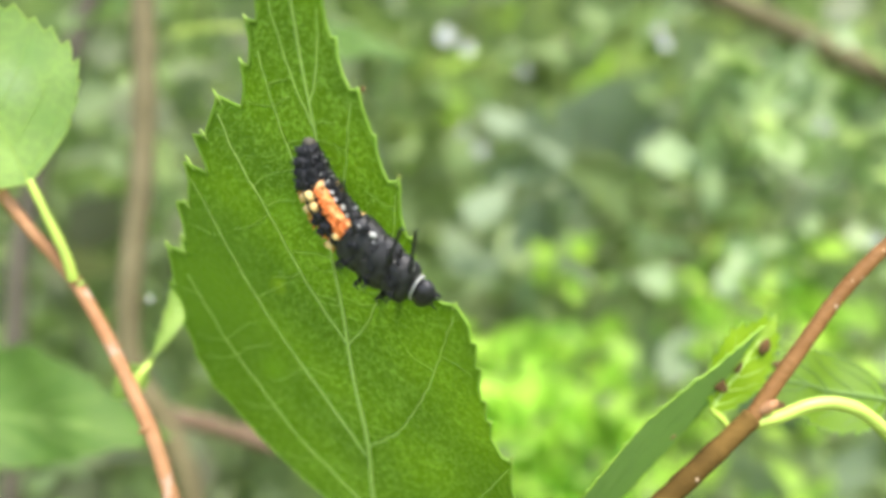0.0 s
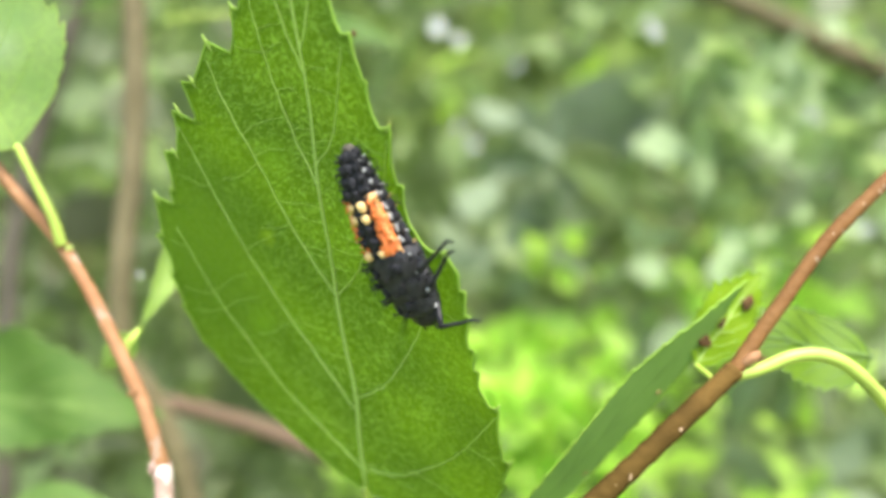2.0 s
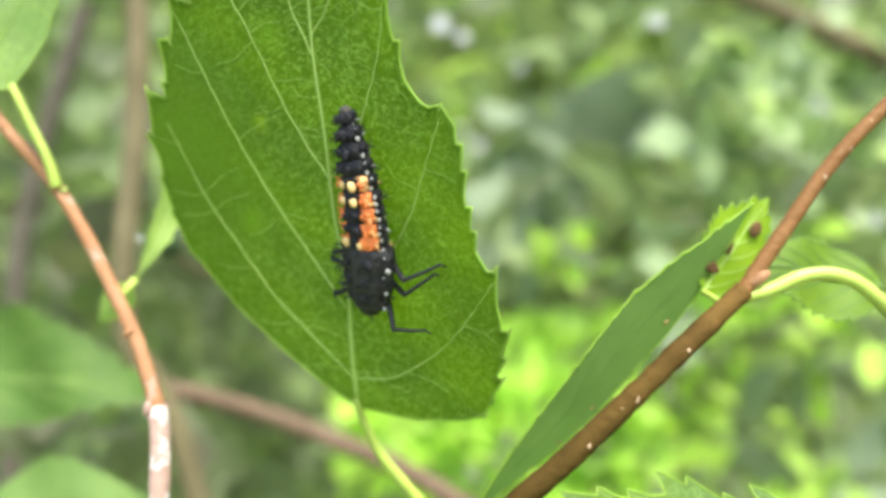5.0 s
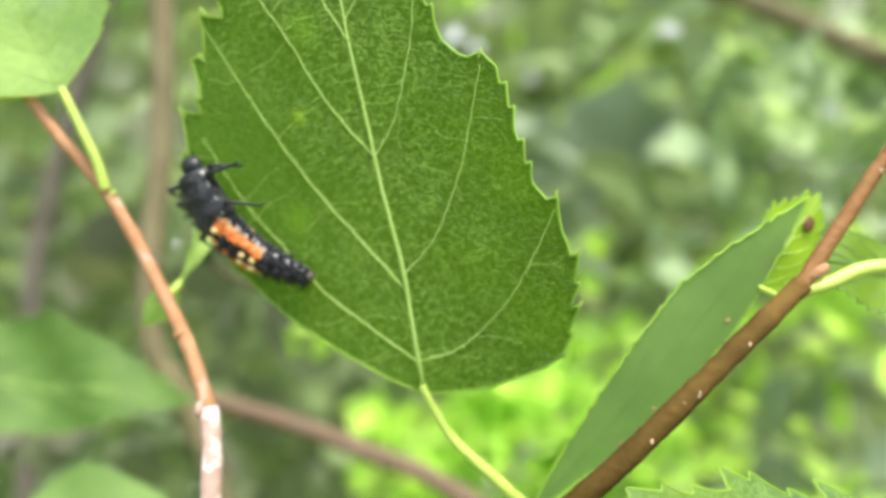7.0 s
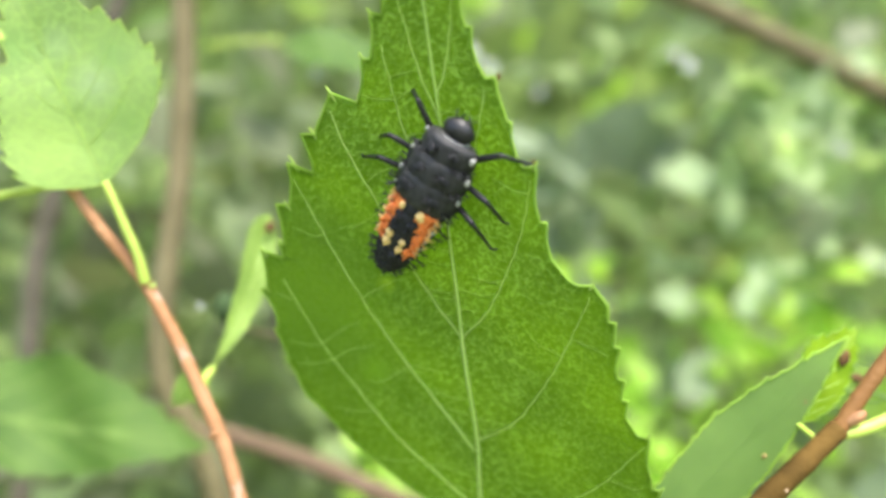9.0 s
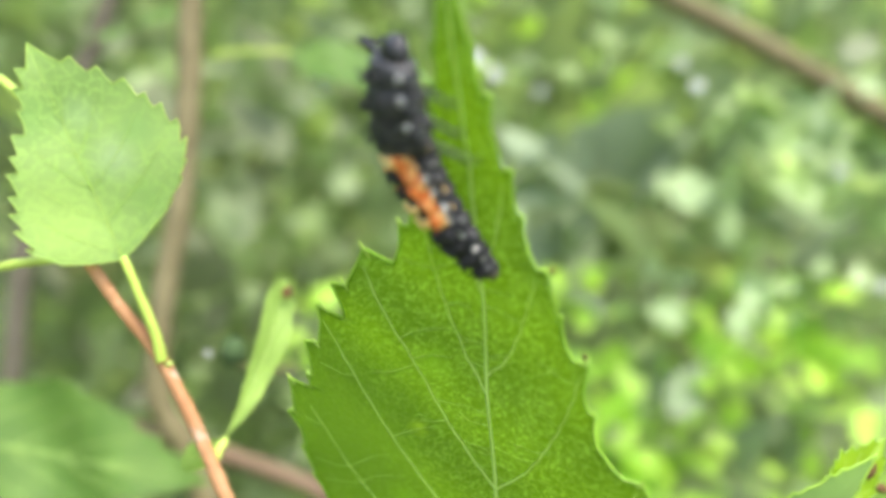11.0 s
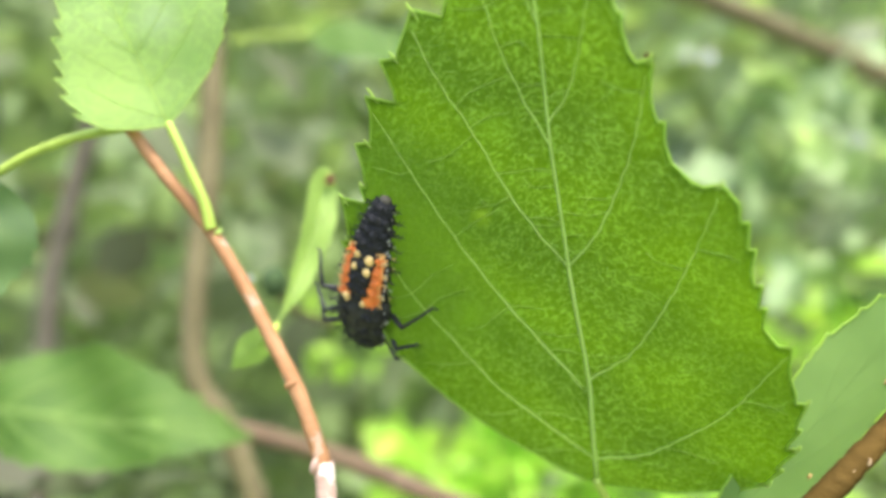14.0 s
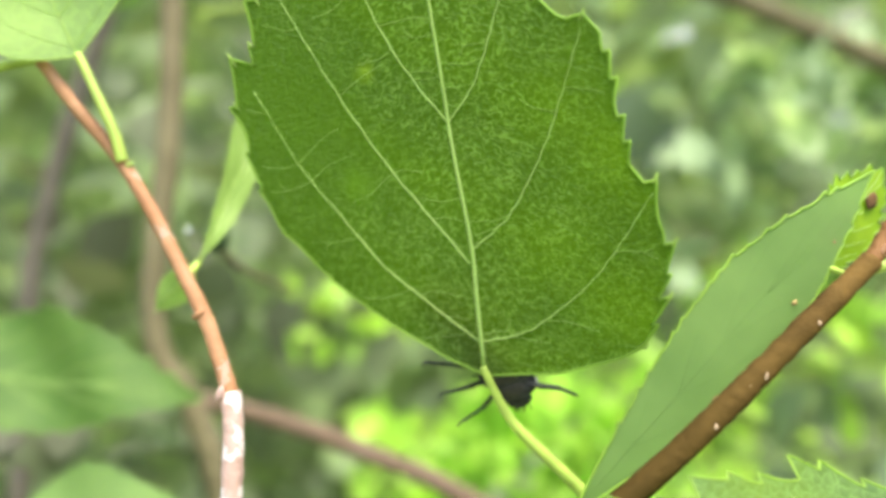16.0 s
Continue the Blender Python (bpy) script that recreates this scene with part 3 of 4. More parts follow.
def near_left():
    root, s = twig("birch_twig", "slender orange-brown birch twig with whitish old bark", [
        ([(-31.6, 48.6, 4.7), (-31.0, 49.1, 4.0), (-29.1, 49.5, 1.3), (-26.4, 50.0, -2.1), (-23.9, 49.7, -6.0), (-21.9, 49.2, -9.6), (-20.0, 48.6, -13.1), (-18.6, 47.9, -16.5), (-18.2, 47.7, -17.8)], (0.40, 0.56), TWIG_RED, "smooth orange-brown bark"),
        ([(-18.2, 47.7, -17.4), (-18.0, 47.6, -20.0), (-18.1, 47.6, -24.0), (-18.4, 47.7, -36.0)], (0.66, 0.68), TWIG_WHITE, "peeling pinkish-white bark")], 0, 4)
    bud(root, s, (-18.7, 47.2, -17.5), 0.62, TWIG_WHITE, "pinkish bud scar")
    bud(root, s, (-25.5, 49.6, -2.6), 0.34, VEIN, "tiny pale green bud", (0.9, -0.2, 0.5))
    bud(root, s, (-20.4, 48.2, -12.6), 0.5, TWIG_RED, "reddish leaf scar", (0.9, -0.2, 0.5))
    pointed_leaf("birch_leaf", (-28.5, 48.6, 4.4), (-33.9, 45.6, 17.6), (1, 0.1, 0.36), 10.6, (PALE_LEAF, FAINT_VEIN, FAINT_VEIN, PETIOLE), "bright pale green birch leaf on an orange-brown twig", 11, 10, 0.85, count=190, cols=6, margin=0.05, rib=0.06, bow=-0.006, fold=0.16, wave=0.006,
                 group="leaves on the twig", petiole=([(-28.5, 48.5, 4.6), (-27.4, 48.8, 2.0), (-26.4, 49.2, -0.5), (-26.0, 49.6, -2.4)], (0.28, 0.40)),
                 halves=([(0, 0), (0.03, 1.9), (0.07, 3.4), (0.14, 4.3), (0.22, 4.6), (0.34, 4.3), (0.48, 3.5), (0.62, 2.5), (0.76, 1.4), (0.90, 0.6), (1, 0)],
                         [(0, 0), (0.05, 1.5), (0.14, 3.6), (0.24, 5.2), (0.36, 6.3), (0.46, 6.5), (0.58, 5.6), (0.68, 4.5), (0.80, 2.7), (0.92, 0.9), (1, 0)]))
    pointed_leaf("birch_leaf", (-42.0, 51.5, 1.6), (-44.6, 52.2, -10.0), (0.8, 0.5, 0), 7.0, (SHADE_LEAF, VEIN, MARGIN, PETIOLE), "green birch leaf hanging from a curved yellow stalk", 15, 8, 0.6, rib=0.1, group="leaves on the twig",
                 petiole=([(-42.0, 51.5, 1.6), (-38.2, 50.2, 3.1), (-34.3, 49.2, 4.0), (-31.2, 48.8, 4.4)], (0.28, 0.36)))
    pointed_leaf("birch_leaf", (-46.0, 56.0, 19.5), (-58.0, 57.0, 16.0), (0.2, 0.5, 0.8), 8.0, (PALE_LEAF, FAINT_VEIN, FAINT_VEIN, PETIOLE), "pale green birch leaf on a bent yellow stalk", 17, 8, 0.6, rib=0.1, group="leaves on the twig",
                 petiole=([(-46.0, 56.0, 19.5), (-41.0, 54.0, 17.2), (-38.0, 52.6, 15.4), (-33.6, 50.4, 12.4), (-31.0, 49.2, 4.6)], (0.30, 0.36)))
    young = pointed_leaf("young_leaf", (-22.7, 54.6, -9.0), (-19.4, 57.6, 3.2), (0.80, 0.5, -0.2), 3.2, (YOUNG_LEAF, FAINT_VEIN, FAINT_VEIN, PETIOLE), "narrow folded yellow-green young leaf with a brown tip", 21, 6, 0.25, fold=0.35, wave=0.012, count=90, cols=5, rib=0.12, arc=-0.5, group="leaves on the twig",
                         petiole=([(-22.7, 54.6, -9.0), (-22.9, 53.2, -9.9), (-22.4, 51.0, -10.4), (-21.7, 49.3, -10.3)], (0.26, 0.30)),
                         halves=([(0, 0), (0.12, 0.35), (0.3, 0.7), (0.5, 0.95), (0.72, 1.4), (0.88, 1.35), (0.96, 0.9), (1, 0.1)],
                                 [(0, 0), (0.12, 0.4), (0.3, 1.0), (0.5, 1.25), (0.68, 1.4), (0.85, 1.1), (0.95, 0.6), (1, 0.1)]))
    pointed_leaf("young_leaf", (-23.2, 54.8, -9.4), (-26.8, 57.0, -12.5), (0.5, 0.3, -0.8), 2.4, (YOUNG_LEAF, FAINT_VEIN, FAINT_VEIN, PETIOLE), "tiny pale green unfolding leaf beside the young leaf", 23, 6, 0.25, fold=0.3, peak=0.5, rib=0.1, wave=0.008, group="leaves on the twig",
                 petiole=([(-23.2, 54.8, -9.4), (-22.8, 52.0, -9.8), (-21.8, 49.3, -10.1)], (0.18, 0.22)))
    blotch(young, 0.3, 11.9, 0.4, 0.5, SCORCH, "withered brown tip", -0.5)


def near_right():
    root, s = twig("birch_twig", "warm brown birch twig with pale lenticels and a fork", [
        ([(-6.0, 41.0, -31.0), (2.4, 41.1, -24.2), (6.8, 41.2, -20.7), (9.7, 41.3, -18.2), (12.2, 41.5, -16.0), (15.1, 41.7, -13.4), (18.9, 42.5, -10.3)], (0.76, 0.62), TWIG_BROWN, "brown bark with pale dots"),
        ([(18.8, 42.5, -10.5), (20.2, 42.7, -8.6), (21.9, 42.9, -6.4), (25.0, 43.3, -2.5), (29.1, 43.7, 1.4), (36.0, 45.0, 7.4), (46.0, 47.0, 15.0)], (0.50, 0.40), TWIG_TAN, "orange-brown younger wood")], 13, 9)
    bud(root, s, (19.7, 42.1, -9.6), 0.75, TWIG_RED, "small pink bud in the fork", (0.7, -0.3, 0.6))
    bud(root, s, (20.2, 42.9, -9.2), 0.66, VEIN, "small green bud in the fork", (0.7, 0.3, 0.5))
    grey = pointed_leaf("birch_leaf", (2.26, 44.6, -24.35), (20.5, 44.2, -4.95), (0.72, 0.0, -0.69), 5.4, (GREY_LEAF, GREY_LEAF, MARGIN, PETIOLE), "matt grey-green birch leaf hanging beside the brown twig", 31, 18, 0.28, rib=0.03, bow=0.0, wave=0.004, count=200, cols=5, margin=0.085,
                 group="leaves on the twig", petiole=([(2.26, 44.5, -24.35), (1.2, 42.2, -24.6), (0.4, 41.2, -25.8)], (0.3, 0.4)),
                 halves=([(0, 0), (0.1, 0.7), (0.22, 1.4), (0.36, 2.2), (0.5, 2.7), (0.64, 2.8), (0.78, 2.1), (0.9, 1.0), (1, 0)],
                         [(0, 0), (0.1, 0.8), (0.22, 1.6), (0.36, 2.4), (0.5, 2.7), (0.64, 2.5), (0.78, 1.7), (0.9, 0.8), (1, 0)]))
    for x, z, r in ((1.5, 7.4, 0.12), (1.7, 10.4, 0.14), (1.5, 17.6, 0.14), (0.9, 21.8, 0.12)):
        blotch(grey, x, z, r, r * 1.5, DRY, "tiny dry tan fleck", -0.03)
    lf = pointed_leaf("birch_leaf", (31.0, 48.6, -10.6), (18.6, 46.0, -8.0), (0.12, 0.45, 1.0), 5.2, (SHADED_OLIVE_LEAF, DULL_VEIN, DULL_VEIN, PETIOLE), "dull green birch leaf with brown blemishes behind the fork, painted olive for its shade", 41, 12, 0.6, count=120, cols=5, margin=0.06,
                      group="leaves on the twig", petiole=([(36.0, 45.6, -21.0), (31.0, 43.4, -16.0), (28.3, 42.6, -12.5), (26.0, 42.4, -10.2), (24.1, 42.3, -9.4), (22.3, 42.3, -9.5), (20.6, 42.4, -10.2), (18.9, 42.5, -10.7)], (0.48, 0.40)))
    tucked = pointed_leaf("birch_leaf", (17.4, 45.0, -10.4), (22.4, 46.4, -4.4), (0.72, 0.3, -0.62), 4.2, (FORK_LEAF, VEIN, MARGIN, PETIOLE), "small yellow-green birch leaf tucked behind the brown twig", 43, 9, 0.6, count=90, cols=4, margin=0.06, rib=0.1, wave=0.01, peak=0.5,
                 group="leaves on the twig", petiole=([(17.4, 45.0, -10.4), (17.7, 43.8, -10.8), (17.7, 42.4, -11.2)], (0.18, 0.22)))
    blotch(tucked, 0.5, 5.6, 0.45, 0.6, SCORCH, "scorched brown spot")
    blotch(tucked, -0.9, 3.2, 0.75, 0.55, SCORCH, "scorched brown spot", -0.3)
    blotch(tucked, -0.9, 1.5, 0.8, 0.45, SCORCH, "scorched brown spot", -0.3)
    blotch(lf, 1.0, 8.6, 0.3, 0.6, SCORCH, "scorched brown spot")
    blotch(lf, -1.8, 9.0, 0.4, 0.6, SCORCH, "scorched brown spot")
    bl = pointed_leaf("birch_leaf", (29.0, 38.6, -28.8), (-7.6, 36.8, -26.4), (0.1, 0.35, 1.0), 13.6, (MOTTLED, VEIN, MARGIN, PETIOLE), "coarsely toothed mottled pale green birch leaf with brown spots", 51, 15, 1.07, big=3, wave=0.012, peak=0.42, count=300, cols=5, margin=0.07, group="leaves on the twig")
    blotch(bl, 4.8, 14.2, 0.5, 0.7, SCORCH, "dry brown spot")
    blotch(bl, 4.6, 24.7, 0.3, 0.3, SCORCH, "dry brown spot")
    blotch(bl, 5.9, 10.7, 0.35, 0.4, SCORCH, "dry brown spot")
    return grey


near_left()
grey_leaf = near_right()

# ---- the middle distance ----


def middle_distance():
    mats = (DULL_LEAF, DULL_VEIN, DULL_VEIN, PETIOLE)
    g = "shrub leaves behind the twigs"
    pointed_leaf("shrub_leaf", (-67.0, 84.0, -18.6), (-31.6, 82.0, -22.2), (0.1, 0.35, 1.0), 13.0, mats, "broad dull green shrub leaf with a pale midrib", 61, 9, 0.9, group=g, rib=0.5, margin=0.08, wave=0.03,
                 halves=([(0, 0), (0.1, 2.6), (0.25, 4.8), (0.45, 5.6), (0.65, 4.4), (0.82, 2.2), (1, 0)], [(0, 0), (0.1, 3.6), (0.25, 7.0), (0.45, 8.4), (0.65, 6.0), (0.82, 2.8), (1, 0)]))
    pointed_leaf("shrub_leaf", (-50.0, 76.0, -36.4), (-26.0, 74.0, -34.6), (-0.05, 0.5, 1.0), 16.0, (GREY_LEAF, DULL_VEIN, DULL_VEIN, PETIOLE), "pale bluish green shrub leaf low down", 63, 9, 0.4, group=g)
    pointed_leaf("shrub_leaf", (-70.0, 72.0, -30.0), (-42.0, 70.0, -38.0), (0.2, 0.4, 1.0), 12.0, (LIME_LEAF, VEIN, MARGIN, PETIOLE), "yellow-green shrub leaf low down", 65, 9, 0.4, group=g)
    pointed_leaf("shrub_leaf", (-31.0, 112.0, 35.2), (-4.0, 113.0, 31.0), (0.1, 0.6, 1.0), 9.0, mats, "long grey-green shrub leaf on a yellow stalk", 67, 6, 0.3, group=g,
                 petiole=([(-31.0, 112.0, 35.2), (-38.0, 112.0, 34.9), (-43.0, 112.0, 34.0)], (0.35, 0.45)))
    pointed_leaf("shrub_leaf", (-49.0, 121.0, 45.0), (-70.0, 122.0, 36.0), (0.6, 0.4, 0.5), 9.0, mats, "narrow green shrub leaf", 69, 6, 0.3, group=g)
    twig("shrub_shoot", "upright dull brown woody shoot of a shrub", [([(-43.6, 100.0, 70.0), (-42.8, 100.0, 38.0), (-42.4, 100.0, 25.0), (-42.8, 100.0, 10.0), (-44.2, 100.2, -2.0), (-45.0, 100.6, -11.5), (-44.2, 101.0, -18.6), (-40.8, 101.5, -24.0), (-38.4, 102.0, -30.0), (-36.6, 102.5, -36.0), (-31.0, 104.0, -60.0)],
                                                       (1.65, 1.8), TWIG_FAR, "dull brown bark")], 6, 5, "shrub")
    twig("shrub_shoot", "arching rosy brown woody shoot of a shrub", [([(-52.0, 107.0, -23.5), (-42.0, 107.0, -25.6), (-33.0, 107.0, -27.9), (-24.0, 107.0, -30.8), (-16.0, 107.0, -34.1), (-6.0, 107.0, -38.4), (8.0, 106.0, -47.0), (20.0, 105.0, -56.0)], (1.35, 1.5), TWIG_ROSE, "rosy brown bark")], 5, 6, "shrub")
    twig("shrub_shoot", "slanting brown woody shoot high up", [([(0.0, 177.0, 92.0), (40.0, 176.0, 75.5), (57.0, 175.0, 68.0), (74.0, 175.0, 60.5), (90.0, 175.0, 53.0), (104.0, 175.0, 46.0), (114.0, 174.5, 41.0), (150.0, 173.0, 20.0)], (2.7, 3.1), TWIG_FAR, "dull brown bark")], 6, 7, "shrub")
    twig("shrub_shoot", "thin grey-brown woody shoot far back", [([(-76.0, 178.0, 110.0), (-90.0, 179.0, 62.7), (-100.5, 180.0, 32.0), (-107.0, 180.0, 5.5), (-109.0, 180.0, -9.8), (-112.0, 182.0, -70.0)], (2.4, 2.8), TWIG_GREY, "grey-brown bark")], 5, 8, "shrub")


middle_distance()

# ---- foliage, ground and distance ----


def scatter(name, label, n, box, size, mat, seed):
    """Many small folded leaves in a box of millimetres, in one mesh."""
    rng = random.Random(seed)
    verts, faces = [], []
    for _ in range(n):
        px, py, pz = rng.uniform(*box[0]), rng.uniform(*box[1]), rng.uniform(*box[2])
        if n > 500:            # an uneven top and uneven flanks
            wide = box[0][1] - box[0][0]
            pz = min(pz, box[2][1] * (0.86 + 0.14 * math.sin(px * 19 / wide + py * 0.02) + 0.10 * math.sin(px * 47 / wide)) * rng.uniform(0.9, 1.0)) if pz > 0 else pz
            px *= 1 + 0.06 * math.sin(pz * 0.021 + py * 0.03) + rng.gauss(0, 0.03)
        c = place(px, py, pz)
        L = rng.uniform(*size) * MM
        W = L * rng.uniform(0.28, 0.42)
        m = Euler((rng.gauss(0.9, 0.6), rng.gauss(0, 0.6), rng.uniform(0, 6.28))).to_matrix()
        i = len(verts)
        droop = rng.uniform(0.05, 0.25)
        for t, w in ((0, 0.0), (0.15, 0.62), (0.38, 1.0), (0.65, 0.72), (0.86, 0.28), (1, 0.0)):
            y = -droop * t * t * L
            for sg in (-1, 0, 1):
                verts.append(c + m @ Vector((sg * w * W, t * L - L / 2, y + abs(sg) * w * W * 0.25)))
        for k in range(5):
            a = i + 3 * k
            faces += [(a, a + 1, a + 4, a + 3), (a + 1, a + 2, a + 5, a + 4)]
    me = bpy.data.meshes.new(name)
    me.from_pydata(verts, [], faces)
    me.materials.append(mat)
    for p in me.polygons:
        p.use_smooth = True
    return tagged(new(name, me), label, "foliage", kind="stuff")


TONES = [(0.0, (0.17, 0.185, 0.105)), (0.4, (0.20, 0.24, 0.125)), (0.66, (0.24, 0.30, 0.14)), (0.86, (0.29, 0.38, 0.15)), (1.0, (0.40, 0.50, 0.21))]
HEDGE = leaf_material("hedge_leaf", (0.06, 0.12, 0.035), (0.11, 0.21, 0.06), (0.20, 0.42, 0.05), 0.4, island=TONES)
scatter("hedge_foliage", "blurred mid-green shrub foliage behind the twigs", 1300, ((-200, 220), (225, 340), (-160, 160)), (10, 24), HEDGE, 101)
DULL_TONES = [(0.0, (0.20, 0.25, 0.16)), (1.0, (0.27, 0.33, 0.20))]
DULL_HEDGE = leaf_material("dull_hedge_leaf", (0.12, 0.16, 0.09), (0.16, 0.21, 0.11), (0.20, 0.34, 0.10), 0.3, island=DULL_TONES, rough=0.7, spec=0.2)
scatter("dull_foliage", "large dull grey-green shrub leaves behind the twigs", 22, ((20, 130), (180, 225), (-8, 62)), (22, 40), DULL_HEDGE, 104)
scatter("dull_foliage", "dull grey-green shrub leaves low in the hedge", 34, ((36, 125), (176, 205), (-78, -26)), (13, 24), DULL_HEDGE, 106)
scatter("dull_foliage", "dull grey-green shrub leaves behind the subject leaf", 16, ((4, 62), (190, 220), (-6, 40)), (14, 26), DULL_HEDGE, 107)
# Olive and brownish leaves whose tones also hold the hedge's inner shade.
PAINTED_SHADE_TONES = [(0.0, (0.10, 0.095, 0.065)), (0.6, (0.13, 0.15, 0.08)), (1.0, (0.19, 0.24, 0.11))]
PAINTED_SHADE_HEDGE = leaf_material("painted_shade_hedge_leaf", (0.10, 0.13, 0.06), (0.13, 0.17, 0.08), (0.16, 0.26, 0.08), 0.3, island=PAINTED_SHADE_TONES, rough=0.7, spec=0.2)
scatter("painted_shade_foliage", "dull olive and brownish shrub leaves deep in the hedge, shade painted into their colour", 28, ((-135, -45), (180, 225), (-40, 56)), (12, 26), PAINTED_SHADE_HEDGE, 105)
scatter("painted_shade_foliage", "dull shrub leaves low in the hedge, painted dark with shade", 26, ((-95, -40), (110, 128), (-52, -28)), (10, 20), PAINTED_SHADE_HEDGE, 110)
scatter("painted_shade_foliage", "small leaves painted dark among the bright shrub leaves", 22, ((0, 66), (164, 172), (-64, -30)), (4, 8), PAINTED_SHADE_HEDGE, 111)
scatter("hedge_foliage", "dense blurred green foliage farther back", 4600, ((-500, 540), (340, 720), (-770, 360)), (24, 54), HEDGE, 102)
scatter("hedge_foliage", "dense leafy undergrowth at the back", 3800, ((-1150, 1200), (720, 1400), (-780, 700)), (50, 110), HEDGE, 103)

# Yellow-green leaves; the light they catch is put into these bright tones.
LIT_LIME_TONES = [(0.0, (0.26, 0.38, 0.08)), (0.5, (0.44, 0.64, 0.10)), (1.0, (0.60, 0.80, 0.17))]
LIT_LIME_HEDGE = leaf_material("lit_lime_hedge_leaf", (0.22, 0.40, 0.05), (0.32, 0.54, 0.07), (0.5, 0.9, 0.08), 0.45, island=LIT_LIME_TONES)
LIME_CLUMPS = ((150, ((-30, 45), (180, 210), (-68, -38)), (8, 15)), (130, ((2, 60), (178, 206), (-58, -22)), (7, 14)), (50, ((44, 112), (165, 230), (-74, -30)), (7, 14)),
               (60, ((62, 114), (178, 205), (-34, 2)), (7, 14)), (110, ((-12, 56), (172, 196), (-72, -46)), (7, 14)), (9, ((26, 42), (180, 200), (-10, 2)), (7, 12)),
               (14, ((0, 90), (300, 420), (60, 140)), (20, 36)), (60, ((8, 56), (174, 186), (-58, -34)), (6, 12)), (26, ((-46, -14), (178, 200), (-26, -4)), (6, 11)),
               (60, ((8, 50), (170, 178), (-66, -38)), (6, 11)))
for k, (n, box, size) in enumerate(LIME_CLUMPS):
    scatter("lime_foliage", "yellow-green shrub leaves with bright light painted into their colour", n, box, size, LIT_LIME_HEDGE, 201 + k)


# Whitish tones that paint in the light on the leaves at the right.
LIT_PALE_TONES = [(0.0, (0.26, 0.34, 0.17)), (0.5, (0.38, 0.48, 0.25)), (1.0, (0.58, 0.68, 0.42))]
LIT_PALE_HEDGE = leaf_material("lit_pale_hedge_leaf", (0.26, 0.36, 0.16), (0.36, 0.46, 0.22), (0.45, 0.7, 0.25), 0.4, island=LIT_PALE_TONES)
scatter("pale_foliage", "whitish-green shrub leaves, the light on them painted as a paler colour", 70, ((50, 130), (165, 220), (-10, 54)), (6, 13), LIT_PALE_HEDGE, 108)
scatter("pale_foliage", "cluster of whitish-green leaves with light painted into their colour", 90, ((68, 114), (172, 190), (22, 52)), (7, 14), LIT_PALE_HEDGE, 109)


def white_flower(x, y, z, r, seed):
    root = thing("white_flower", Matrix.Translation(place(x, y, z)), "small white blossom among the leaves", "flower", "white blossoms")
    rng = random.Random(seed)
    for k in range(5):
        bm = blob(r * 0.55 * MM, r * 0.12 * MM, r * 0.5 * MM, 8, 5)
        a = 2 * math.pi * k / 5 + rng.random() * 0.3
        for v in bm.verts:
            v.co += Vector((math.cos(a) * r * 0.6, 0, math.sin(a) * r * 0.6)) * MM
        part("petal", bm, PETAL, root)
    part("flower_centre", blob(r * 0.2 * MM, r * 0.16 * MM, r * 0.2 * MM, 8, 5), CREAM, root)


FLOWERS = [(-28.4, 68.3, -5.1, 0.28), (1.1, 172, 52, 2.2), (6.5, 173, 49, 1.6), (30.5, 238, 37.3, 2.2), (22, 240, 30, 1.4), (13, 236, 33, 2.0), (-26.2, 116, 31, 1.2), (47.3, 148, 43, 1.3), (20, 236, 44, 1.5), (34, 244, 46, 1.5), (40, 238, 30, 1.2),
           (8, 240, 40, 1.4), (112, 180, 2, 1.8), (96, 176, 30, 2.0), (62, 200, 62, 1.6), (28, 238, 60, 1.6)]
for k, (x, y, z, r) in enumerate(FLOWERS):
    white_flower(x, y, z, r, k)

seed_head = thing("seed_head", Matrix.Translation(place(-27.1, 72.3, -5.4)), "dark withered seed head among the shrub leaves", "seed head")
bm = blob(1.3 * MM, 1.2 * MM, 1.5 * MM, 14, 9)
shape_rng = random.Random(8)
for v in bm.verts:
    v.co *= 1 + 0.3 * (shape_rng.random() - 0.5)
part("capsule", bm, HOLE, seed_head)
part("stalk", rod([Vector((0.3, 0.3, -1.0)) * MM, Vector((1, 6, -3)) * MM, Vector((3, 20, -5)) * MM], (0.3 * MM, 0.4 * MM), 4, 6), TWIG_FAR, seed_head, "thin brown stalk")

bm = bmesh.new()
wall = []
for k in range(97):
    a = math.pi * (k / 96 * 1.16 - 0.08)
    r = 2.3 + 0.1 * math.sin(k * 0.95) + 0.05 * math.sin(k * 2.7)
    top = 2.6 + 0.25 * math.sin(k * 1.15) + 0.12 * math.sin(k * 3.1)
    wall.append([bm.verts.new((math.cos(a) * (r + out) * 1.2, math.sin(a) * (r + out) - 0.2, z)) for out, z in ((0.0, -0.05), (-0.06, 0.5), (0.03, 1.0), (-0.05, 1.5), (0.02, 2.0), (0.05, top), (0.35, top + 0.1), (0.6, top - 0.1), (0.65, -0.05))])
for a, b in zip(wall, wall[1:]):
    for k in range(8):
        bm.faces.new((a[k], b[k], b[k + 1], a[k + 1]))
for end in (wall[0], wall[-1]):
    bm.faces.new(end)
FAR_HEDGE = bark_material("far_hedge", (0.10, 0.13, 0.05), (0.26, 0.33, 0.11), 14.0, 0.9)
tagged(new("backdrop", mesh_from("backdrop", bm, FAR_HEDGE)), "tall leafy hedge far behind", "hedge", kind="structure")

bm = bmesh.new()
bmesh.ops.create_grid(bm, x_segments=40, y_segments=40, size=60.0)
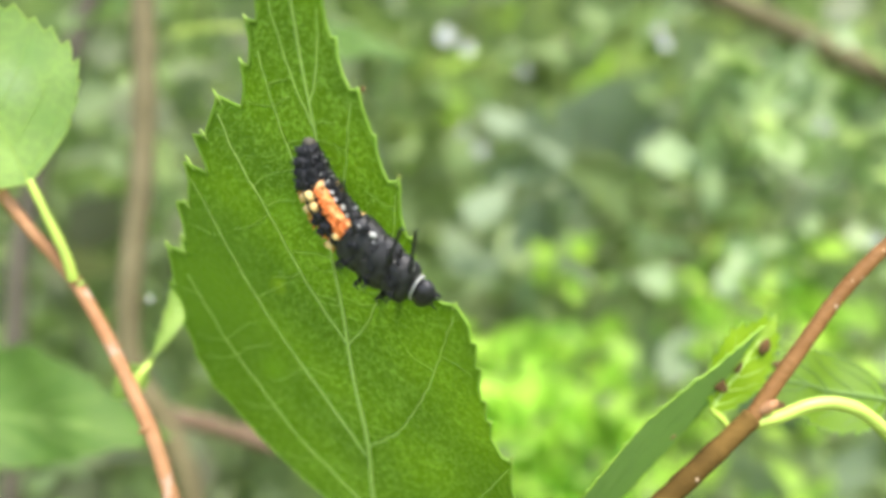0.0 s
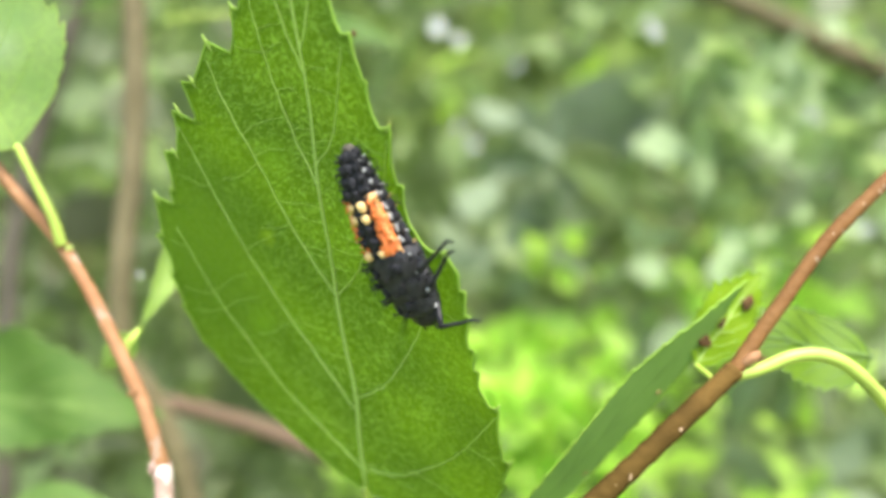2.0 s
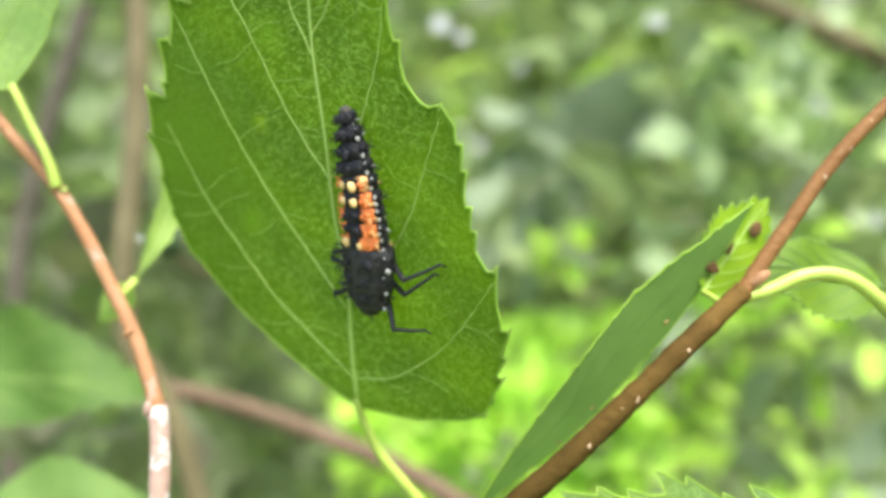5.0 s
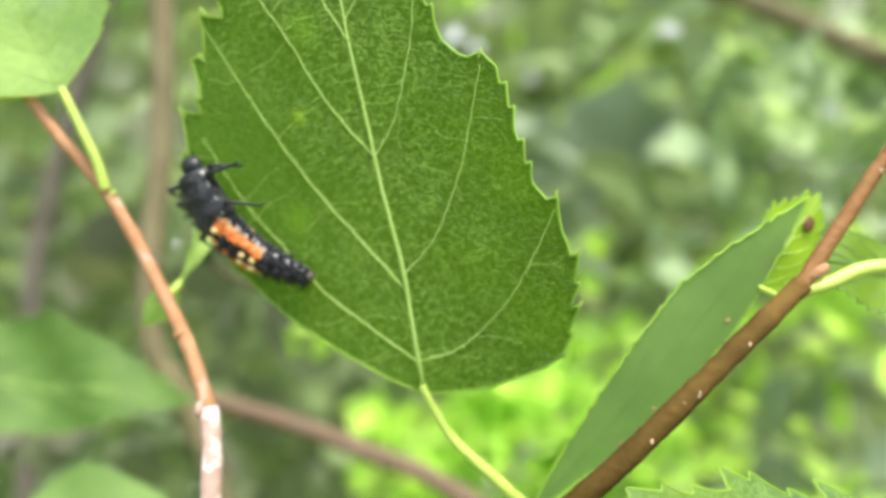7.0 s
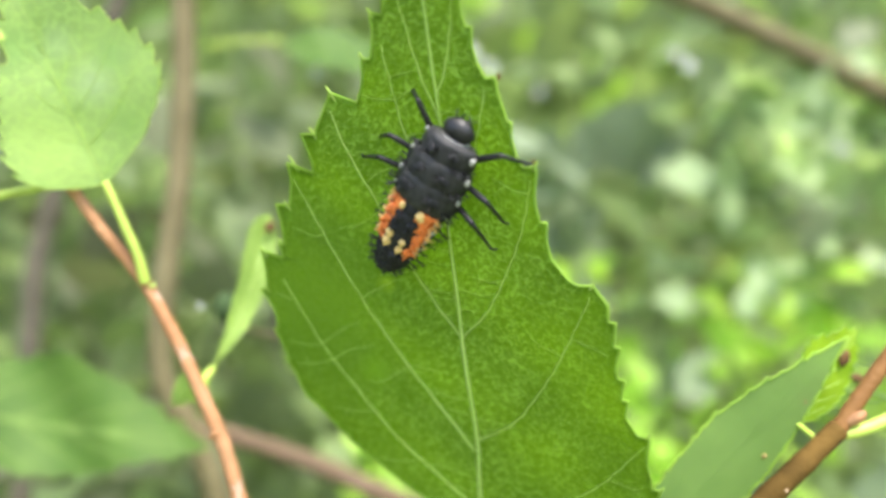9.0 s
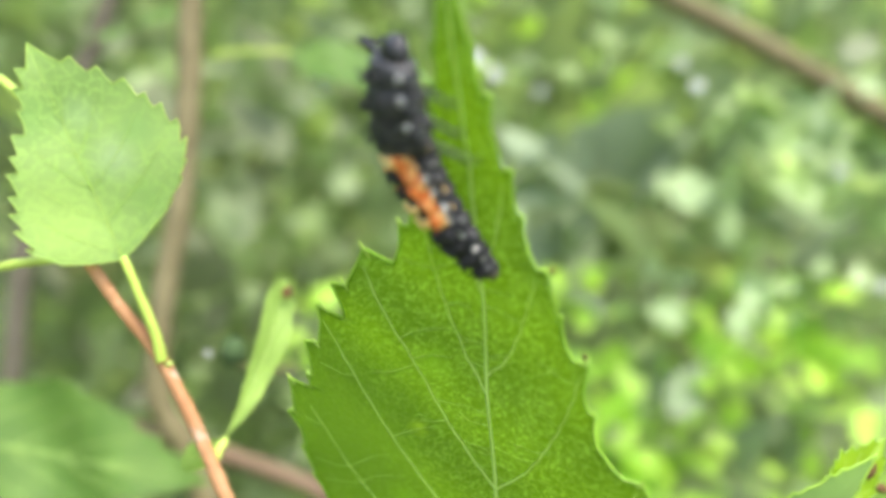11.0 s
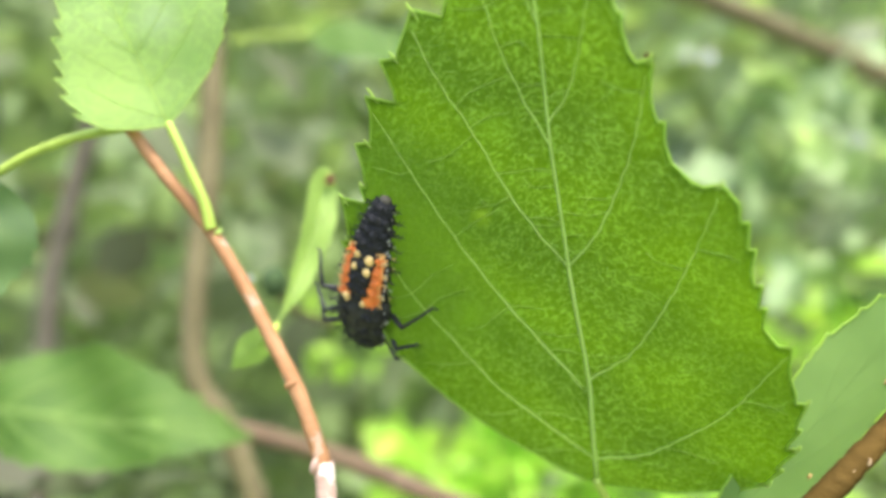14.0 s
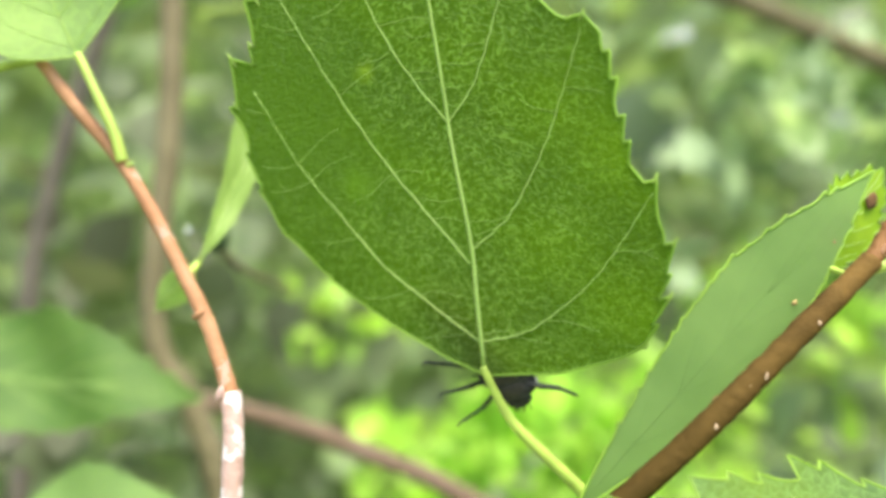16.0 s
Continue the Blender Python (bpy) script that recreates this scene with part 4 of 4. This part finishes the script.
for v in bm.verts:
    v.co.z = 0.02 * math.sin(v.co.x * 1.3) * math.cos(v.co.y * 1.7)
tagged(new("ground", mesh_from("ground", bm, EARTH)), "dark earth under the shrubs", "ground", kind="structure")

# ---- the larva ----
# Segment half widths and heights from the tail to the head, and where they sit along the body.
SEGMENTS = [("abdomen_segment", 0.045, 0.55, 0.55), ("abdomen_segment", 0.10, 0.80, 0.74), ("abdomen_segment", 0.16, 0.98, 0.88), ("abdomen_segment", 0.22, 1.10, 1.00), ("abdomen_segment", 0.28, 1.19, 1.08),
            ("abdomen_segment", 0.345, 1.34, 1.17), ("abdomen_segment", 0.41, 1.40, 1.21), ("abdomen_segment", 0.475, 1.42, 1.23), ("abdomen_segment", 0.54, 1.43, 1.23), ("thorax_segment", 0.635, 1.90, 1.30),
            ("thorax_segment", 0.745, 1.84, 1.24), ("thorax_segment", 0.85, 1.56, 1.08), ("head", 0.955, 0.91, 0.66)]


def spine_mesh(name, length, mat):
    """A stout bristle with side prongs, along z."""
    bm = bmesh.new()
    tube(bm, [Vector((0, 0, 0)), Vector((0, 0, length * 0.5 * MM)), Vector((0, 0, length * MM))], (0.09 * MM, 0.02 * MM), 6)
    for k in range(4):
        a = 2.1 * k
        d = Vector((math.cos(a), math.sin(a), 0.7)) * length * 0.42 * MM
        b = Vector((0, 0, length * (0.45 + 0.1 * k) * MM))
        tube(bm, [b, b + d], (0.035 * MM, 0.012 * MM), 4)
    return mesh_from(name, bm, mat)


def wart_mesh(name, mat, rx, ry, rz, prongs, seed, reach=1.0):
    bm = blob(rx * MM, ry * MM, rz * MM, 10, 7)
    rng = random.Random(seed)
    for v in bm.verts:
        v.co *= 1 + 0.25 * (rng.random() - 0.5)
    for k in range(prongs):
        a = math.pi * (0.15 + 0.7 * k / max(prongs - 1, 1))
        d = Vector((math.cos(a) * 0.42, rng.uniform(-0.15, 0.15), 0.30)) * MM
        tube(bm, [d * 0.3 * reach, d * 1.25 * reach], (0.10 * MM, 0.04 * MM), 5)
    return mesh_from(name, bm, mat)


def ring_mesh(w, h, half, seed, taper):
    """One body ring along y: a knobby barrel with rounded shoulders and a flatter belly."""
    bm = bmesh.new()
    rng = random.Random(seed)
    rings = []
    for f in (-1.0, -0.94, -0.75, -0.45, 0.0, 0.45, 0.75, 0.94, 1.0):
        r = (1 - taper * abs(f) ** 2.2) * (0.55 if abs(f) == 1.0 else 0.9 if abs(f) > 0.9 else 1.0)
        ring = []
        for k in range(24):
            a = 2 * math.pi * k / 24
            knob = 1 + 0.055 * math.cos(8 * a) * (1 - f * f) + 0.05 * (rng.random() - 0.5)
            x, z = math.sin(a) * w * r * knob, math.cos(a) * h * r * knob
            ring.append(bm.verts.new(Vector((x, f * half, z if z > 0 else z * 0.75)) * MM))
        rings.append(ring)
    for a, b in zip(rings, rings[1:]):
        for k in range(24):
            bm.faces.new((a[k], a[(k + 1) % 24], b[(k + 1) % 24], b[k]))
    bm.faces.new(rings[0][::-1])
    bm.faces.new(rings[-1])
    return bm


def patch_mesh(name, w, h, a0, a1, y0, y1, mat, seed):
    """A low cushion of skin laid over a body ring between two angles, its rim sunk into the ring."""
    bm, rng = bmesh.new(), random.Random(seed)
    grid = []
    for i in range(7):
        row = []
        for k in range(7):
            u, v = i / 6, k / 6
            a = radians(a0 + (a1 - a0) * u)
            rise = 0.93 + 0.13 * min(1.0, 3.2 * min(u, 1 - u), 3.2 * min(v, 1 - v)) + 0.035 * (rng.random() - 0.5)
            y = (y0 + (y1 - y0) * v) * (1 - 0.15 * math.cos(math.pi * u) ** 2) + 0.05 * (rng.random() - 0.5)
            row.append(bm.verts.new(Vector((math.sin(a) * w * rise, y, math.cos(a) * h * rise)) * MM))
        grid.append(row)
    for a, b in zip(grid, grid[1:]):
        for k in range(6):
            bm.faces.new((a[k], a[k + 1], b[k + 1], b[k]))
    return mesh_from(name, bm, mat)


def larva():
    root = thing("ladybird_larva", Matrix.Identity(4), "spiny black ladybird larva with orange side bands, crawling on the leaf", "insect")
    spine = {k: spine_mesh("spine", l, m) for k, l, m in (("dark", 0.86, SPINE_BLACK), ("pale", 0.48, CREAM), ("white", 0.36, WHITE), ("short", 0.62, SPINE_BLACK))}
    orange = wart_mesh("orange_tubercle", ORANGE, 0.24, 0.30, 0.17, 3, 5, 0.75)
    peach = wart_mesh("peach_tubercle", PEACH, 0.15, 0.17, 0.15, 3, 9, 0.8)
    cream = wart_mesh("cream_tubercle", CREAM, 0.27, 0.23, 0.20, 2, 6, 0.5)
    black = wart_mesh("black_tubercle", BLACK, 0.26, 0.26, 0.20, 3, 8, 0.6)
    pale = wart_mesh("white_tubercle", WHITE, 0.17, 0.13, 0.10, 0, 7)
    parts, legs = [], []
    rng = random.Random(77)
    for n, (name, u, w, h) in enumerate(SEGMENTS):
        half = {"abdomen_segment": 0.56, "thorax_segment": 0.84 if n == 11 else 0.94, "head": 0.66}[name]
        bm = ring_mesh(w, h, half, n, 0.62 if name == "head" or n == 0 else 0.10 if name == "thorax_segment" else 0.2)
        seg = part(name, bm, HEAD_BLACK if name == "head" else GREY_CUTICLE if name == "thorax_segment" else BLACK, root, "black spiny body ring" if name == "abdomen_segment" else "")
        parts.append(seg)

        def on_back(me, part_name, angle, y=0.0, out=1.0, label="", size=1.0):
            a = radians(angle + rng.uniform(-4, 4))
            y += rng.uniform(-0.09, 0.09)
            ob = part(part_name, me, None, seg, label)
            d = Vector((math.sin(a) / w, 0, math.cos(a) / h)).normalized()
            q = d.to_track_quat("Z", "Y")
            ob.matrix_local = Matrix.LocRotScale(Vector((math.sin(a) * w, y, math.cos(a) * h)) * MM * out, q @ Euler((rng.uniform(-0.25, 0.25), rng.uniform(-0.25, 0.25), rng.uniform(-0.5, 0.5))).to_quaternion(), Vector((1, 1, 1)) * size * rng.uniform(0.75, 1.15))
            return ob
        if name != "head":
            under = blob(w * 0.66 * MM, half * 0.86 * MM, h * 0.30 * MM, 12, 7)
            for v in under.verts:
                v.co.z -= h * 0.53 * MM
            part("belly_plate", under, BELLY, seg, "dull grey-brown belly skin")
        if name == "abdomen_segment":
            ring = 9 - n            # 9 at the tail, 1 behind the thorax
            banded = 1 <= ring <= 5
            if ring == 9:
                pad = blob(0.40 * MM, 0.30 * MM, 0.34 * MM, 12, 8)
                for v in pad.verts:
                    v.co += Vector((0, -0.42, 0.05)) * MM
                part("tail_pad", pad, TAIL, seg, "dull grey-brown tail end")
            for sg in (-1, 1):
                if ring in (4, 5):
                    on_back(cream, "cream_tubercle", 18 * sg, 0.05, 1.0, "cream forked tubercle", 1.08)
                elif ring == 1:
                    on_back(cream, "cream_tubercle", 22 * sg, 0.1, 1.02, "cream forked tubercle", 1.0)
                else:
                    on_back(black, "black_tubercle", 17 * sg, 0.0, 0.99, "", 1.1)
                if banded:
                    inner = 18 if ring == 1 else 28 if ring == 2 else 36
                    lo, hi = sorted((inner * sg, 74 * sg))
                    part("orange_patch", patch_mesh("orange_patch", w, h, lo, hi, -0.47, 0.47, PEACH if ring == 5 else ORANGE, 40 + n), None, seg, "orange skin band")
                    on_back(orange, "orange_tubercle", 46 * sg, 0.0, 1.0, "orange forked tubercle", 1.0)
                    on_back(peach, "peach_tubercle", 60 * sg, 0.05, 1.03, "peach forked tubercle", 1.0)
                    on_back(spine["pale"], "spine", 68 * sg, 0.12, 1.02, "pale bristle on an orange tubercle", 0.8)
                else:
                    on_back(black, "black_tubercle", 50 * sg, 0.0, 0.98, "", 1.1)
                    on_back(spine["short"], "spine", 58 * sg, 0.0, 0.98)
                on_back(spine["dark"], "spine", 88 * sg, 0.0, 0.97)
                on_back(black, "black_tubercle", 86 * sg, -0.1, 0.97, "", 0.9)
                on_back(pale, "white_tubercle", 77 * sg, 0.30, 1.03, "small whitish tubercle", rng.choice((0.8, 1.0, 1.2)))
                on_back(pale, "white_tubercle", 80 * sg, -0.15, 1.03, "small whitish tubercle", 0.75)
                on_back(spine["pale" if ring in (1, 4, 5) else "white"], "spine", 100 * sg, 0.1, 0.97, "pale side bristle", 0.8)
        elif name == "thorax_segment":
            for sg in (-1, 1):
                for a in (14, 30, 48, 66, 84):
                    on_back(spine["short"], "spine", a * sg, 0.3 * (a % 3 - 1), 0.96)
                on_back(pale, "white_tubercle", 76 * sg, 0.45, 1.0, "small whitish tubercle", 1.15)
                on_back(pale, "white_tubercle", 66 * sg, -0.5, 0.97, "small whitish tubercle", 0.5)
                plate = wart_mesh("back_plate", BLACK, 0.34, 0.5, 0.13, 0, 20 + n)
                on_back(plate, "back_plate", 26 * sg, 0.05, 0.96, "low dark plate on the back")
                leg = bmesh.new()
                hip, knee = Vector((0, 0, 0)), Vector((1.7 * sg, 0.5 * (n - 10) + 0.45, 0.85)) * MM
                foot = Vector((3.0 * sg, 1.0 * (n - 10) - 0.4, -0.5)) * MM
                tube(leg, [hip, hip.lerp(knee, 0.3), hip.lerp(knee, 0.75), knee, knee + Vector((0.05 * sg, 0, 0.02)) * MM], (0.20 * MM, 0.14 * MM), 8, 0.12, n)
                ob = part("leg", leg, SPINE_BLACK, seg, "jointed black leg")
                shin = bmesh.new()
                tube(shin, [knee, knee.lerp(foot, 0.15), knee.lerp(foot, 0.6) + Vector((0.05 * sg, 0, 0)) * MM, foot, foot + Vector((0.22 * sg, 0.05, -0.06)) * MM, foot + Vector((0.3 * sg, 0.08, -0.2)) * MM], (0.145 * MM, 0.05 * MM), 7, 0.12, n + 5)
                seg_hip = Vector((0.72 * w * sg, 0.1, -0.42)) * MM
                ob.location = seg_hip
                bmx = bmesh.new()
                bmx.from_mesh(ob.data)
                other = bpy.data.meshes.new("shin")
                shin.to_mesh(other)
                shin.free()
                bmx.from_mesh(other)
                bmx.to_mesh(ob.data)
                bmx.free()
                for p in ob.data.polygons:
                    p.use_smooth = True
                legs.append((ob, seg_hip, sg, n))
        else:
            collar = bmesh.new()
            tube(collar, [Vector((math.cos(a) * 0.80, -0.48, math.sin(a) * 0.60)) * MM for a in np.linspace(0, 2 * math.pi, 22)], 0.08 * MM, 7)
            part("collar", collar, WHITE, seg, "whitish membrane behind the head")
            for sg in (-1, 1):
                part("antenna", rod([Vector((0.32 * sg, 0.45, 0.05)) * MM, Vector((0.5 * sg, 0.75, 0.1)) * MM, Vector((0.6 * sg, 0.95, 0.0)) * MM], (0.06 * MM, 0.03 * MM), 3, 6), SPINE_BLACK, seg, "tiny black antenna")
                part("jaw", rod([Vector((0.2 * sg, 0.5, -0.2)) * MM, Vector((0.22 * sg, 0.72, -0.25)) * MM, Vector((0.05 * sg, 0.85, -0.28)) * MM], (0.10 * MM, 0.03 * MM), 3, 6), SPINE_BLACK, seg, "tiny black jaw")
    return root, parts, legs


larva_root, larva_parts, larva_legs = larva()

# ---- what moves ----


def motions():
    walk(birch_leaf, [(r[0], leaf_pose(r)) for r in LEAF_ROWS])
    hung = grey_leaf.matrix_world.copy()
    walk(grey_leaf, [(t, hung @ pose(0, 0, 0, 0, 0, turn)) for t, turn in ((0.0, 46), (2.0, 46), (4.2, 44), (6.5, 30), (7.5, 17), (8.5, 12), (11.0, 5), (13.0, 3), (15.0, 1), (16.0, 0))])
    steps = []

    def leaf_at(t):
        for a, b in zip(LEAF_ROWS, LEAF_ROWS[1:]):
            if a[0] <= t <= b[0]:
                f = (t - a[0]) / (b[0] - a[0])
                pa, pb = leaf_pose(a), leaf_pose(b)
                return Matrix.LocRotScale(pa.translation.lerp(pb.translation, f), pa.to_quaternion().slerp(pb.to_quaternion(), f), None)
        return leaf_pose(LEAF_ROWS[-1])

    def crawl(t, tail, waist, head, back=None):
        """Places the body along a curve through tail, waist and head: across, along and above the blade, in millimetres."""
        steps.append((t, [Vector((p[0], -p[2], p[1])) * MM for p in (tail, waist, head)], Vector(back or ((-0.38, -1, -0.12) if t < 1.2 else (-0.22, -1, -0.12) if t < 3.8 else (-0.4, -1, -0.2) if t < 5 else (-0.28, -1, -0.55) if t < 7.2 else (-0.25, -1, -0.25)))))
    crawl(0.0, (0.2, 12.9, 0.9), (2.3, 8.2, 1.1), (7.0, 5.1, 1.1))
    crawl(0.5, (2.1, 10.3, 0.9), (4.9, 4.8, 1.1), (9.6, 1.3, 1.1))
    crawl(1.0, (2.5, 10.4, 0.9), (4.2, 4.9, 1.1), (8.1, 0.2, 1.1))
    crawl(1.5, (2.3, 10.8, 0.9), (4.6, 6.1, 1.2), (6.5, 3.5, 2.6))
    crawl(2.0, (2.8, 10.0, 0.9), (5.1, 4.6, 1.1), (7.0, 0.6, 1.1))
    crawl(2.5, (2.8, 10.9, 0.9), (5.8, 4.5, 1.1), (10.5, -0.1, 1.1))
    crawl(3.0, (2.8, 10.1, 0.9), (5.3, 3.3, 1.1), (9.1, -2.2, 1.1))
    crawl(3.5, (3.2, 8.4, 0.9), (6.2, 3.5, 1.3), (12.4, 1.3, 2.2))
    crawl(4.0, (3.6, 8.2, 0.9), (5.0, 0.2, 1.1), (8.9, -3.5, 1.1))
    crawl(4.8, (2.6, 5.6, 0.9), (3.6, -2.6, 1.1), (3.4, -7.2, 1.1))
    crawl(5.6, (2.2, 0.2, 0.9), (-0.6, -6.2, 1.1), (-3.6, -9.4, 1.1))
    crawl(6.1, (1.2, -5.6, 0.9), (-5.0, -6.6, 1.1), (-9.4, -6.2, 1.1))
    crawl(6.5, (-0.7, -8.3, 0.9), (-7.7, -6.0, 1.1), (-11.2, -4.5, 1.1))
    crawl(7.0, (-5.6, -6.9, 0.9), (-11.4, -2.5, 1.1), (-12.8, 2.1, 1.1))
    crawl(7.5, (-9.2, -4.7, 0.9), (-11.9, 1.6, 1.1), (-9.8, 6.0, 1.1), (-0.8, -0.75, 0))
    crawl(8.0, (-9.4, -0.6, 0.5), (-7.6, 4.4, 1.7), (-2.9, 7.7, 1.5))
    crawl(8.5, (-6.1, 2.2, 0.5), (-2.8, 6.3, 1.7), (1.6, 8.6, 1.5))
    crawl(9.3, (-2.6, 6.0, 0.8), (-0.4, 11.4, 1.6), (0.6, 16.2, 1.2))
    crawl(10.2, (0.4, 12.4, 0.9), (-1.4, 18.4, 1.1), (-1.6, 23.4, 1.1), (-0.6, -0.9, -0.1))
    crawl(11.0, (1.0, 15.3, 0.9), (-2.7, 21.3, 1.1), (-2.7, 25.6, 1.1), (-0.75, -0.8, -0.1))
    crawl(11.5, (2.7, 15.1, 0.9), (-1.4, 19.3, 1.2), (-2.0, 22.0, 2.4))
    crawl(12.0, (1.6, 17.3, 1.1), (-3.1, 16.8, 1.6), (-5.9, 14.5, -0.6))
    crawl(12.5, (-0.7, 14.3, 1.1), (-5.6, 12.4, 1.4), (-9.2, 10.7, 0.8))
    crawl(13.0, (-4.1, 11.7, 0.9), (-9.5, 8.3, 1.2), (-12.9, 6.0, 0.4))
    crawl(13.5, (-7.2, 7.9, 0.9), (-12.3, 3.9, 1.2), (-15.0, 1.4, 0.0))
    crawl(14.0, (-9.8, 5.1, 0.9), (-12.8, -1.3, 0.8), (-14.4, -5.7, -0.5), (-0.18, -1, 0))
    crawl(14.5, (-12.5, 0.3, 0.9), (-14.1, -7.4, 0.3), (-11.2, -9.5, -1.2), (-0.9, -0.7, -0.2))
    crawl(14.8, (-14.2, -4.0, 0.2), (-13.8, -7.8, -1.2), (-10.4, -9.7, -1.8), (-0.9, -0.1, -0.5))
    crawl(15.0, (-15.1, -6.7, -0.8), (-11.3, -8.7, -1.3), (-8.8, -10.4, -1.3), (-0.6, 0.45, -0.55))
    crawl(15.2, (-13.7, -6.9, -1.0), (-9.6, -9.2, -1.3), (-6.6, -11.4, -1.3), (-0.5, 0.6, -0.6))
    crawl(15.5, (-5.6, -8.0, -1.2), (-2.0, -12.0, -1.2), (0.3, -15.6, -1.3), (0, 1, 0))
    crawl(16.0, (-3.2, -9.6, -1.05), (0.4, -14.4, -1.2), (1.9, -18.7, -1.5), (0, 1, 0))
    bodies, rings = [], [[] for _ in larva_parts]
    cut = 0.57
    for t, (a, b, c), back in steps:
        def spot(u):
            return a * ((u - cut) * (u - 1) / cut) + b * (u * (u - 1) / (cut * (cut - 1))) + c * (u * (u - cut) / (1 - cut))

        def frame_at(u):
            f = (spot(min(u + 0.04, 1)) - spot(max(u - 0.04, 0))).normalized()
            up = (back - f * back.dot(f)).normalized()
            m = Matrix((f.cross(up), f, up)).transposed().to_4x4()
            m.translation = spot(u)
            return m
        centre = frame_at(cut)
        bodies.append((t, leaf_at(t) @ centre))
        for k, (name, u, w, h) in enumerate(SEGMENTS):
            rings[k].append((t, centre.inverted() @ frame_at(u)))
    walk(larva_root, bodies)
    for ob, rows in zip(larva_parts, rings):
        walk(ob, rows)
    for k, (ob, hip, sg, n) in enumerate(larva_legs):
        rows = []
        for i in range(33):
            swing = 17 * math.sin(i * 2.2 + (math.pi if (n + (sg > 0)) % 2 else 0) + 0.5 * n)
            lift = 6 * math.cos(i * 2.2 + n)
            lean = 24 if i < 9 else 0       # the body leans over while it keeps to the blade's edge
            rows.append((i * 0.5, Matrix.Translation(hip) @ pose(0, 0, 0, 0, lift * sg + lean, swing)))
        walk(ob, rows)


motions()
